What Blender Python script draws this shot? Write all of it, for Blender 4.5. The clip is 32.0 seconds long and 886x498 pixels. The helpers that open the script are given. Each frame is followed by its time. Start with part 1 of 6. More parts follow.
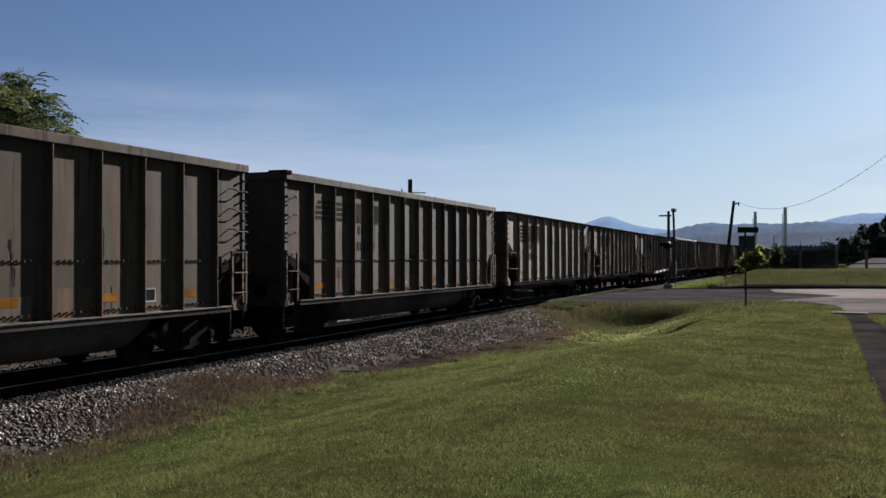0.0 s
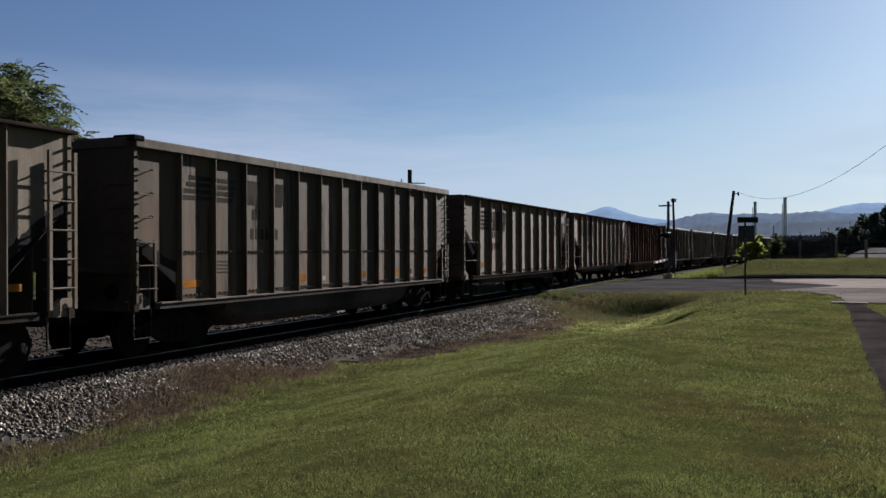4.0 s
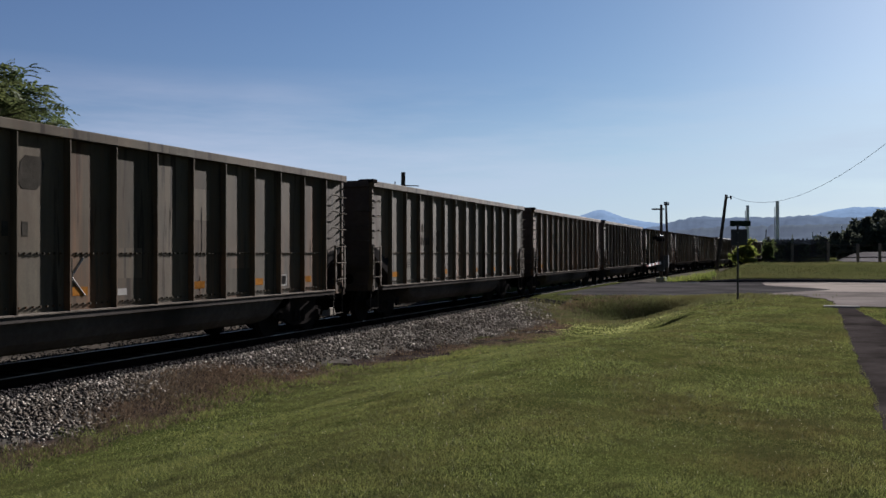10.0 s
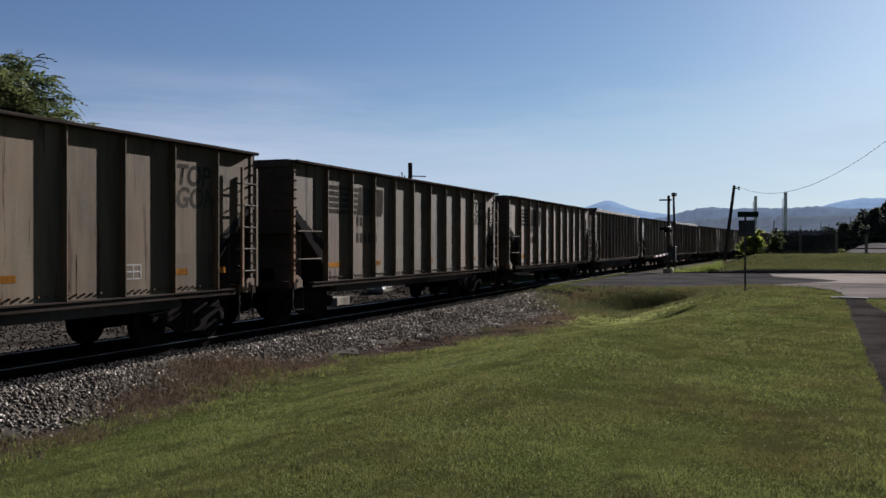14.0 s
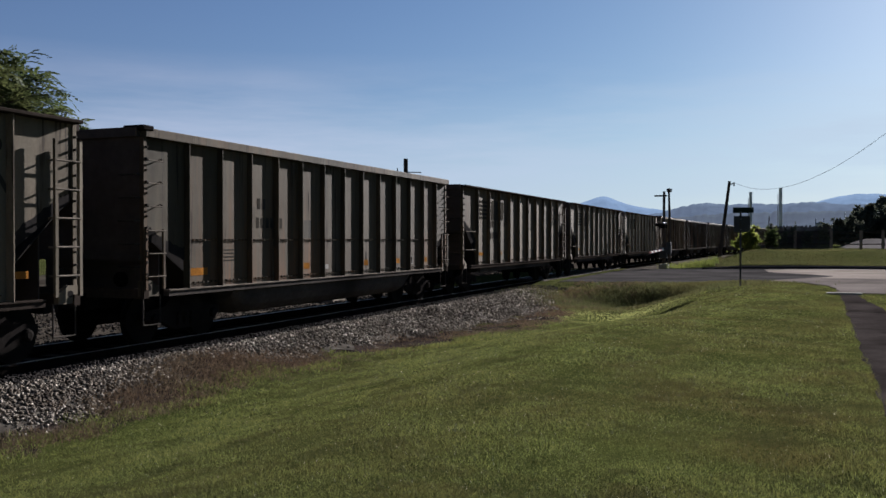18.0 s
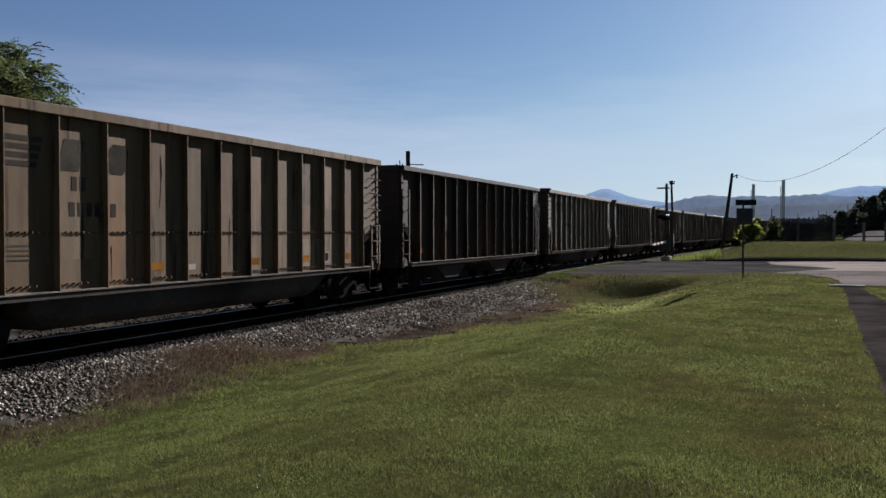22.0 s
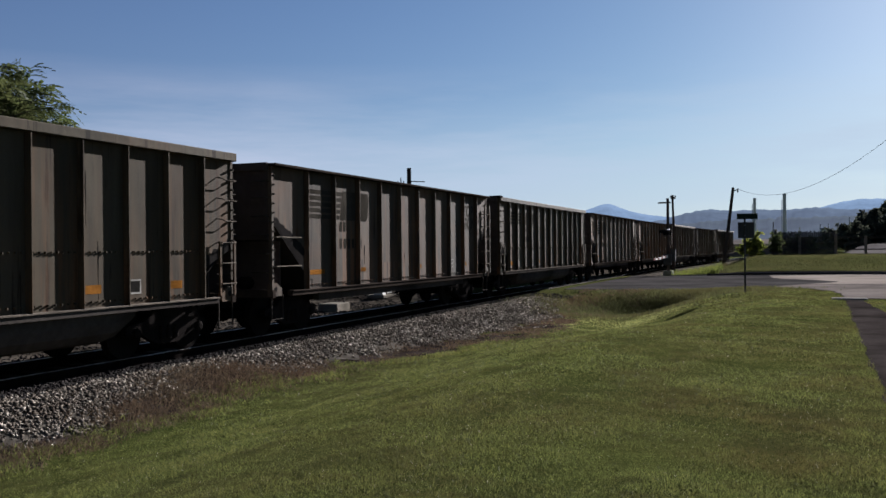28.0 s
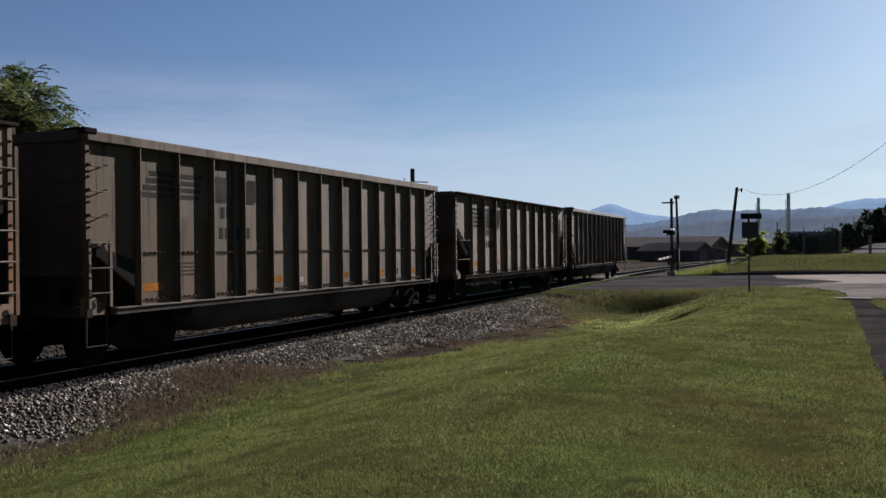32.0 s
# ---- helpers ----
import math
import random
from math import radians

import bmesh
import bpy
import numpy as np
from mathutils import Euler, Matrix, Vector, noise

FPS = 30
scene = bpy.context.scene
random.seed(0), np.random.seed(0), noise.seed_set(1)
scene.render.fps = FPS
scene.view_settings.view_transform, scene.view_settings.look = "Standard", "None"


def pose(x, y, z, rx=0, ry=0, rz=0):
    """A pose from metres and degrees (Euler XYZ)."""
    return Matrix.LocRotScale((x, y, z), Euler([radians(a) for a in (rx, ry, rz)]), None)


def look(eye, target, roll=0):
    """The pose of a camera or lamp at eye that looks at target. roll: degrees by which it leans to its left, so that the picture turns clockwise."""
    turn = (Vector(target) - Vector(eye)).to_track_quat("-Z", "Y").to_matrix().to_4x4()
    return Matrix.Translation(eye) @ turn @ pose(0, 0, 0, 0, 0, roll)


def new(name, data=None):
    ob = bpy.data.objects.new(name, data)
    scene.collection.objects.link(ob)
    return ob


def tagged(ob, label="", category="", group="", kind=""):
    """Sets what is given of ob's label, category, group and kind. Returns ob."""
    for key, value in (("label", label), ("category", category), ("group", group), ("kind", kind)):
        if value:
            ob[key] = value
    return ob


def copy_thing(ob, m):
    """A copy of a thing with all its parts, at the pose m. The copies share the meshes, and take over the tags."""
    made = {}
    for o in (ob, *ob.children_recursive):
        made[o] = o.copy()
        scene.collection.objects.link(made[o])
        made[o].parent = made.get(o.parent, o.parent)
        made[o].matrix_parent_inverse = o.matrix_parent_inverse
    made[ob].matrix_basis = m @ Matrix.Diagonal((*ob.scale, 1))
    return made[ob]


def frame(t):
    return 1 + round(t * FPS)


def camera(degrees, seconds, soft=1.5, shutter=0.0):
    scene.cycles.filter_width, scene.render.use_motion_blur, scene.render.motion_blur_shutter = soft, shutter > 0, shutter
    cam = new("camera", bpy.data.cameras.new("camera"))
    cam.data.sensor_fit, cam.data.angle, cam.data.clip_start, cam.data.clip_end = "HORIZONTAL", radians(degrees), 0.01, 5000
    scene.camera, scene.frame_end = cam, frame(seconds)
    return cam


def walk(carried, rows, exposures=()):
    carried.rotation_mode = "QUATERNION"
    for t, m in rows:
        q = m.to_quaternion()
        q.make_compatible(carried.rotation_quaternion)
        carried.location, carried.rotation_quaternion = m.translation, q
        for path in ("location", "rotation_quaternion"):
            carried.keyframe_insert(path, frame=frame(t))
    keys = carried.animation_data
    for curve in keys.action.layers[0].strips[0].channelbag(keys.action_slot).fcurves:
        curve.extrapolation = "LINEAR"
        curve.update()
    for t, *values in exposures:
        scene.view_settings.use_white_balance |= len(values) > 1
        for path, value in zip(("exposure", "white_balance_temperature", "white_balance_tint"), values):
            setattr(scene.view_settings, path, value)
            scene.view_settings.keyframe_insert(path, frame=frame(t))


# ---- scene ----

FOV = 52.0
EYE = (0.0, 0.0, 1.98)
cam = camera(FOV, 32.0)
# seconds, heading to the left of the track, tilt, roll (degrees)
PATH = [
    (0, 21.378, 0.674, -0.104),
    (0.5, 21.337, 0.630, -0.198),
    (1, 21.324, 0.491, -0.280),
    (1.5, 21.328, 0.460, -0.215),
    (2, 21.287, 0.548, -0.030),
    (2.5, 21.300, 0.623, -0.076),
    (3, 21.271, 0.613, -0.164),
    (3.5, 21.421, 0.401, -0.162),
    (5.5, 21.027, -0.661, -0.192),
    (6, 21.076, -0.604, -0.161),
    (6.5, 21.177, -0.480, -0.171),
    (7, 21.156, -0.497, -0.151),
    (7.5, 21.319, -0.368, -0.210),
    (8, 21.171, -0.065, -0.142),
    (8.5, 21.172, 0.009, -0.038),
    (9, 21.132, 0.007, 0.015),
    (9.5, 21.023, 0.159, 0.005),
    (10, 20.936, 0.234, -0.011),
    (10.5, 21.080, 0.295, -0.082),
    (11, 21.177, 0.510, -0.102),
    (11.5, 21.226, 0.583, -0.123),
    (12, 21.103, 0.541, -0.159),
    (12.5, 21.122, 0.270, -0.003),
    (13, 21.221, 0.107, -0.002),
    (13.5, 21.269, -0.159, 0.035),
    (14, 21.371, -0.358, 0.065),
    (14.5, 21.460, -0.535, -0.021),
    (16.5, 21.197, -0.552, -0.074),
    (17, 21.168, -0.563, -0.117),
    (17.5, 21.175, -0.563, -0.118),
    (18, 21.096, -0.608, 0.013),
    (18.5, 21.249, -0.876, 0.011),
    (19, 21.365, -1.094, -0.107),
    (19.5, 21.329, -1.332, -0.017),
    (20, 21.271, -1.419, 0.008),
    (20.5, 21.187, -1.401, 0.127),
    (21, 21.202, -1.333, 0.091),
    (21.5, 21.196, -1.207, 0.030),
    (22, 21.243, -1.090, -0.004),
    (22.5, 21.356, -0.837, -0.171),
    (23, 21.326, -0.721, -0.222),
    (23.5, 21.320, -0.778, -0.128),
    (24, 21.246, -0.769, -0.102),
    (24.5, 21.173, -0.716, -0.125),
    (25, 21.124, -0.667, -0.134),
    (25.5, 21.216, -0.659, -0.288),
    (27.5, 21.410, -0.169, -0.445),
    (28, 21.345, -0.041, -0.525),
    (28.5, 21.338, 0.072, -0.494),
    (29, 21.389, 0.112, -0.520),
    (29.5, 21.437, 0.088, -0.549),
    (30, 21.392, -0.087, -0.515),
    (30.5, 21.387, -0.210, -0.531),
    (31, 21.376, -0.175, -0.485),
    (31.5, 21.403, -0.050, -0.521),
    (32, 21.570, -0.015, -0.620),
]

walk(cam, [(t, pose(*EYE, 90 + tilt, 0, yaw) @ pose(0, 0, 0, 0, 0, roll)) for t, yaw, tilt, roll in PATH],
     [(0.0, 1.70, 5700, 15), (32.0, 1.70, 5700, 15)])

# ---- world and sun ----
SUN_EL, SUN_AZ = 20.5, 12.5          # degrees; azimuth to the right of the track's direction (+Y)
_el, _az = radians(SUN_EL), radians(SUN_AZ)
SUN_DIR = Vector((math.sin(_az) * math.cos(_el), math.cos(_az) * math.cos(_el), math.sin(_el)))
world = bpy.data.worlds.new("sky")
scene.world = world
world.use_nodes = True
wt = world.node_tree
sky = wt.nodes.new("ShaderNodeTexSky")
sky.sky_type, sky.sun_disc = "NISHITA", False
sky.sun_elevation, sky.sun_rotation = radians(SUN_EL), radians(SUN_AZ)
sky.air_density, sky.dust_density, sky.ozone_density = 1.0, 0.32, 3.0
bg = wt.nodes["Background"]
bg.inputs["Strength"].default_value = 0.0192
# thin high streaks of cloud
wc, wm, wn, wr, wx = (wt.nodes.new("ShaderNode" + k) for k in ("TexCoord", "Mapping", "TexNoise", "MapRange", "Mix"))
wm.inputs["Scale"].default_value, wm.inputs["Location"].default_value = (1.5, 1.2, 12.0), (0.35, 0.2, 0.4)
wn.inputs["Scale"].default_value, wn.inputs["Detail"].default_value, wn.inputs["Roughness"].default_value = 1.7, 6.0, 0.6
wr.inputs["From Min"].default_value, wr.inputs["From Max"].default_value, wr.inputs["To Max"].default_value = 0.36, 0.70, 0.85
wx.data_type = "RGBA"
wx.inputs[7].default_value = (9.6, 9.9, 10.2, 1.0)
wt.links.new(wc.outputs["Generated"], wm.inputs["Vector"])
wt.links.new(wm.outputs[0], wn.inputs["Vector"])
wt.links.new(wn.outputs["Fac"], wr.inputs["Value"])
ws, wlow, whigh, wk, wj = (wt.nodes.new("ShaderNode" + k) for k in ("SeparateXYZ", "MapRange", "MapRange", "Math", "Math"))
wt.links.new(wc.outputs["Generated"], ws.inputs[0])
for node, a, b in ((wlow, 0.02, 0.085), (whigh, 0.20, 0.10)):
    wt.links.new(ws.outputs["Z"], node.inputs["Value"])
    node.inputs["From Min"].default_value, node.inputs["From Max"].default_value = a, b
wk.operation = wj.operation = "MULTIPLY"
wt.links.new(wlow.outputs[0], wk.inputs[0])
wt.links.new(whigh.outputs[0], wk.inputs[1])
wt.links.new(wk.outputs[0], wj.inputs[0])
wt.links.new(wr.outputs[0], wj.inputs[1])
wt.links.new(wj.outputs[0], wx.inputs[0])
wt.links.new(sky.outputs[0], wx.inputs[6])
# pale haze low over the horizon
wh, wy = wt.nodes.new("ShaderNodeMapRange"), wt.nodes.new("ShaderNodeMix")
wt.links.new(ws.outputs["Z"], wh.inputs["Value"])
wh.inputs["From Min"].default_value, wh.inputs["From Max"].default_value, wh.inputs["To Max"].default_value = 0.17, 0.0, 0.75
wy.data_type = "RGBA"
wy.inputs[7].default_value = (8.9, 10.3, 11.5, 1.0)
wt.links.new(wh.outputs[0], wy.inputs[0])
wt.links.new(wx.outputs[2], wy.inputs[6])
# away from the sun the sky is more violet, towards it more of a cyan
wv, wside, wtint = wt.nodes.new("ShaderNodeMix"), wt.nodes.new("ShaderNodeMapRange"), wt.nodes.new("ShaderNodeMix")
wside.inputs["From Min"].default_value, wside.inputs["From Max"].default_value = -0.8, -0.15
wt.links.new(ws.outputs["X"], wside.inputs["Value"])
wtint.data_type = wv.data_type = "RGBA"
wv.blend_type = "MULTIPLY"
wv.inputs[0].default_value = 1.0
wtint.inputs[6].default_value, wtint.inputs[7].default_value = (1.06, 0.98, 1.04, 1.0), (0.93, 1.0, 1.005, 1.0)
wt.links.new(wside.outputs[0], wtint.inputs[0])
wt.links.new(wtint.outputs[2], wv.inputs[7])
wt.links.new(wy.outputs[2], wv.inputs[6])
# a clear sky is deepest a quarter turn and more away from the sun
wd, wf, wz = wt.nodes.new("ShaderNodeVectorMath"), wt.nodes.new("ShaderNodeMapRange"), wt.nodes.new("ShaderNodeVectorMath")
wd.operation, wz.operation = "DOT_PRODUCT", "SCALE"
wt.links.new(wc.outputs["Generated"], wd.inputs[0])
wd.inputs[1].default_value = SUN_DIR
wt.links.new(wd.outputs["Value"], wf.inputs["Value"])
for key, value in (("From Min", 0.45), ("From Max", -0.15), ("To Min", 1.0), ("To Max", 0.45)):
    wf.inputs[key].default_value = value
wt.links.new(wv.outputs[2], wz.inputs[0])
wt.links.new(wf.outputs[0], wz.inputs["Scale"])
wt.links.new(wz.outputs[0], bg.inputs["Color"])
sun = new("sun", bpy.data.lights.new("sun", "SUN"))
sun.data.energy, sun.data.angle, sun.data.color = 5.0, radians(0.55), (1.0, 0.93, 0.82)
sun.matrix_world = look(SUN_DIR * 60, (0, 0, 0))

# ---- materials ----
def nodes_of(name, rough=0.8, metal=0.0, spec=0.3):
    m = bpy.data.materials.new(name)
    m.use_nodes = True
    nt = m.node_tree
    b = nt.nodes["Principled BSDF"]
    b.inputs["Roughness"].default_value, b.inputs["Metallic"].default_value = rough, metal
    b.inputs["Specular IOR Level"].default_value = spec
    return m, nt, b


def coords(nt, kind="Object", scale=(1, 1, 1)):
    tc, mp = nt.nodes.new("ShaderNodeTexCoord"), nt.nodes.new("ShaderNodeMapping")
    mp.inputs["Scale"].default_value = scale
    nt.links.new(tc.outputs[kind], mp.inputs["Vector"])
    return mp.outputs[0]


def noise_tex(nt, vec, scale, detail=4.0, rough=0.6, lo=0.35, hi=0.65):
    n, r = nt.nodes.new("ShaderNodeTexNoise"), nt.nodes.new("ShaderNodeMapRange")
    n.inputs["Scale"].default_value, n.inputs["Detail"].default_value, n.inputs["Roughness"].default_value = scale, detail, rough
    nt.links.new(vec, n.inputs["Vector"])
    nt.links.new(n.outputs["Fac"], r.inputs["Value"])
    r.inputs["From Min"].default_value, r.inputs["From Max"].default_value = lo, hi
    return r.outputs[0]


def mixc(nt, fac, a, b, kind="MIX"):
    m = nt.nodes.new("ShaderNodeMix")
    m.data_type, m.blend_type = "RGBA", kind
    for sock, v in ((m.inputs[0], fac), (m.inputs[6], a), (m.inputs[7], b)):
        if isinstance(v, (int, float)):
            sock.default_value = v
        elif isinstance(v, tuple):
            sock.default_value = (*v, 1.0) if len(v) == 3 else v
        else:
            nt.links.new(v, sock)
    return m.outputs[2]


def mathn(nt, op, a, b):
    m = nt.nodes.new("ShaderNodeMath")
    m.operation, m.use_clamp = op, True
    for sock, v in ((m.inputs[0], a), (m.inputs[1], b)):
        if isinstance(v, (int, float)):
            sock.default_value = v
        else:
            nt.links.new(v, sock)
    return m.outputs[0]


def bump(nt, b, height, strength=0.3, dist=0.02):
    n = nt.nodes.new("ShaderNodeBump")
    n.inputs["Strength"].default_value, n.inputs["Distance"].default_value = strength, dist
    nt.links.new(height, n.inputs["Height"])
    nt.links.new(n.outputs[0], b.inputs["Normal"])


def plain(name, col, rough=0.7, metal=0.0, vary=0.35, scale=6.0, kind="Object", spec=0.0):
    """A surface of one colour with grain and stains at two scales."""
    m, nt, b = nodes_of(name, rough, metal, spec)
    v = coords(nt, kind)
    big, fine = noise_tex(nt, v, scale * 0.2), noise_tex(nt, v, scale * 4)
    dark = tuple(c * (1 - vary) for c in col)
    light = tuple(min(1, c * (1 + vary * 0.6)) for c in col)
    c1 = mixc(nt, big, dark, light)
    c2 = mixc(nt, mathn(nt, "MULTIPLY", fine, 0.35), c1, dark)
    nt.links.new(c2, b.inputs["Base Color"])
    bump(nt, b, fine, 0.2, 0.01)
    return m


def car_paint(name, last, step):
    """Weathered paint: the car's own colour, each panel aged in its own way, runs of grime and rust by the car's share."""
    m, nt, b = nodes_of(name, 0.8, 0, 0.05)
    info = nt.nodes.new("ShaderNodeObjectInfo")
    shift = nt.nodes.new("ShaderNodeVectorMath")
    shift.operation = "MULTIPLY"
    nt.links.new(info.outputs["Random"], shift.inputs[0])
    shift.inputs[1].default_value = (31.0, 47.0, 23.0)

    def shifted(scale):
        a = nt.nodes.new("ShaderNodeVectorMath")
        nt.links.new(coords(nt, "Object", scale), a.inputs[0])
        nt.links.new(shift.outputs[0], a.inputs[1])
        return a.outputs[0]

    def ranged(value, a, b0, lo, hi):
        r = nt.nodes.new("ShaderNodeMapRange")
        nt.links.new(value, r.inputs["Value"])
        for key, q in zip(("From Min", "From Max", "To Min", "To Max"), (a, b0, lo, hi)):
            r.inputs[key].default_value = q
        return r.outputs[0]
    # which panel between two ribs: every one has its own age
    sep = nt.nodes.new("ShaderNodeSeparateXYZ")
    nt.links.new(coords(nt, "Object"), sep.inputs[0])
    fl, cell, white = (nt.nodes.new("ShaderNode" + k) for k in ("Math", "CombineXYZ", "TexWhiteNoise"))
    fl.operation = "FLOOR"
    nt.links.new(ranged(sep.outputs["Y"], last, last + step, 20.0, 21.0), fl.inputs[0])
    for n in nt.nodes:
        if n.type == "MAP_RANGE":
            n.clamp = n.inputs["To Max"].default_value != 21.0
    nt.links.new(fl.outputs[0], cell.inputs[0])
    nt.links.new(shift.outputs[0], cell.inputs[1])
    nt.links.new(cell.outputs[0], white.inputs["Vector"])
    own = nt.nodes.new("ShaderNodeSeparateXYZ")
    nt.links.new(white.outputs["Color"], own.inputs[0])
    v = shifted((1, 1, 1))
    streak = noise_tex(nt, shifted((3.0, 2.2, 0.3)), 1.6, 4, 0.55, 0.42, 0.8)
    runs = noise_tex(nt, shifted((2.0, 3.4, 0.22)), 1.5, 6, 0.66, 0.565, 0.63)
    washed = noise_tex(nt, shifted((2.0, 4.5, 0.25)), 1.2, 5, 0.6, 0.52, 0.70)
    blotch = noise_tex(nt, v, 0.55, 6, 0.65, 0.42, 0.66)
    drip = noise_tex(nt, shifted((2.0, 3.0, 0.22)), 1.7, 5, 0.62, 0.40, 0.66)
    fine = noise_tex(nt, v, 22, 3, 0.7, 0.3, 0.7)
    low = ranged(sep.outputs["Z"], 3.5, 1.15, 0.3, 1.0)
    tone = nt.nodes.new("ShaderNodeCombineXYZ")
    for k, (lo, hi) in enumerate(((0.72, 1.30), (0.70, 1.26), (0.64, 1.20))):
        nt.links.new(ranged(own.outputs["X"], 0.0, 1.0, lo, hi), tone.inputs[k])
    c = mixc(nt, 1.0, info.outputs["Color"], tone.outputs[0], "MULTIPLY")
    c = mixc(nt, mathn(nt, "MULTIPLY", washed, 0.35), c, mixc(nt, 1.0, c, (1.6, 1.57, 1.45), "MULTIPLY"))
    c = mixc(nt, mathn(nt, "MULTIPLY", fine, 0.2), c, (0.022, 0.019, 0.016))
    c = mixc(nt, mathn(nt, "MULTIPLY", streak, 0.5), c, (0.016, 0.014, 0.012))
    c = mixc(nt, mathn(nt, "MULTIPLY", runs, 0.75), c, (0.011, 0.0095, 0.0085))
    # the old paint's sheen has its colour too and is dulled by dirt
    sheen = nt.nodes.new("ShaderNodeVectorMath")
    sheen.operation = "MULTIPLY"
    nt.links.new(info.outputs["Color"], sheen.inputs[0])
    sheen.inputs[1].default_value = (10.5, 11.0, 11.5)
    sc = mixc(nt, mathn(nt, "MULTIPLY", streak, 0.5), sheen.outputs[0], (0.3, 0.26, 0.22))
    sc = mixc(nt, mathn(nt, "MULTIPLY", runs, 0.75), sc, (0.15, 0.13, 0.11))
    rust = mathn(nt, "MULTIPLY", mathn(nt, "MULTIPLY", blotch, info.outputs["Alpha"]), 1.2)
    bleed = mathn(nt, "MULTIPLY", mathn(nt, "MULTIPLY", drip, low), ranged(own.outputs["Y"], 0.25, 0.95, 0.0, 1.0))
    rust = mathn(nt, "MAXIMUM", rust, mathn(nt, "MULTIPLY", mathn(nt, "MULTIPLY", bleed, info.outputs["Alpha"]), 7.0))
    c = mixc(nt, mathn(nt, "MULTIPLY", rust, 0.8), c, mixc(nt, fine, (0.12, 0.052, 0.022), (0.19, 0.092, 0.042)))
    nt.links.new(mixc(nt, rust, sc, (0.75, 0.38, 0.2)), b.inputs["Specular Tint"])
    nt.links.new(c, b.inputs["Base Color"])
    nt.links.new(mathn(nt, "ADD", mathn(nt, "MULTIPLY", fine, 0.15), 0.72), b.inputs["Roughness"])
    bump(nt, b, noise_tex(nt, v, 1.3, 2), 0.15, 0.03)
    return m


def grass_ground():
    m, nt, b = nodes_of("mown_grass_soil", 1.0, 0, 0.0)
    v = coords(nt, "Object")
    big, mid, fine = noise_tex(nt, v, 0.16, 4, 0.6, 0.4, 0.62), noise_tex(nt, v, 0.9, 5, 0.65, 0.36, 0.66), noise_tex(nt, v, 26, 5, 0.8, 0.38, 0.62)
    c = mixc(nt, mid, (0.03785, 0.04922, 0.01386), (0.082, 0.09022, 0.02523))
    c = mixc(nt, mathn(nt, "MULTIPLY", big, 0.6), c, (0.07254, 0.06308, 0.02839))
    c = mixc(nt, mathn(nt, "MULTIPLY", fine, 0.75), c, (0.01892, 0.02274, 0.007553))
    nt.links.new(c, b.inputs["Base Color"])
    bump(nt, b, fine, 0.7, 0.04)
    return m


def leafy(name, dark, light, trans=0.35, rough=0.5, spec=0.02, lawn=False):
    """Thin leaves or blades: colour varies from piece to piece, light shines through."""
    m, nt, b = nodes_of(name, rough, 0.0, spec)
    g = nt.nodes.new("ShaderNodeNewGeometry")
    v = coords(nt, "Object")
    c = mixc(nt, g.outputs["Random Per Island"], dark, light)
    if lawn:
        # drier and browner towards the path, lusher and sunlit by the hollow, in uneven patches
        sep = nt.nodes.new("ShaderNodeSeparateXYZ")
        nt.links.new(v, sep.inputs[0])
        dry = nt.nodes.new("ShaderNodeMapRange")
        nt.links.new(sep.outputs["X"], dry.inputs["Value"])
        dry.inputs["From Min"].default_value, dry.inputs["From Max"].default_value = -6.5, 0.5
        spots = mathn(nt, "MULTIPLY", noise_tex(nt, v, 0.7, 6, 0.72, 0.44, 0.62), mathn(nt, "ADD", dry.outputs[0], 0.2))
        c = mixc(nt, mathn(nt, "MULTIPLY", spots, 0.65), c, (0.07304, 0.05146, 0.02158))
        c = mixc(nt, mathn(nt, "MULTIPLY", noise_tex(nt, v, 1.3, 5, 0.75, 0.5, 0.62), 0.65), c, (0.02988, 0.02739, 0.01245))
        # sunlight on the hollow's slope is put into this yellow-green patch's colour
        d = nt.nodes.new("ShaderNodeVectorMath")
        d.operation = "DISTANCE"
        nt.links.new(v, d.inputs[0])
        d.inputs[1].default_value = (-6.1, 30.3, -0.6)
        lush_lit = nt.nodes.new("ShaderNodeMapRange")
        nt.links.new(d.outputs["Value"], lush_lit.inputs["Value"])
        lush_lit.inputs["From Min"].default_value, lush_lit.inputs["From Max"].default_value = 3.3, 1.2
        c = mixc(nt, mathn(nt, "MULTIPLY", lush_lit.outputs[0], 0.85), c, (0.3818, 0.3901, 0.1328))
    c = mixc(nt, mathn(nt, "MULTIPLY", noise_tex(nt, v, 0.35, 4, 0.6, 0.4, 0.64), 0.1 if lawn else 0.45), c, tuple(0.5 * (p + q) * s for p, q, s in zip(dark, light, (1.5, 1.15, 1.1))))
    nt.links.new(c, b.inputs["Base Color"])
    t, mx = nt.nodes.new("ShaderNodeBsdfTranslucent"), nt.nodes.new("ShaderNodeMixShader")
    nt.links.new(c, t.inputs["Color"])
    mx.inputs[0].default_value = trans
    nt.links.new(b.outputs[0], mx.inputs[1])
    nt.links.new(t.outputs[0], mx.inputs[2])
    nt.links.new(mx.outputs[0], nt.nodes["Material Output"].inputs["Surface"])
    return m


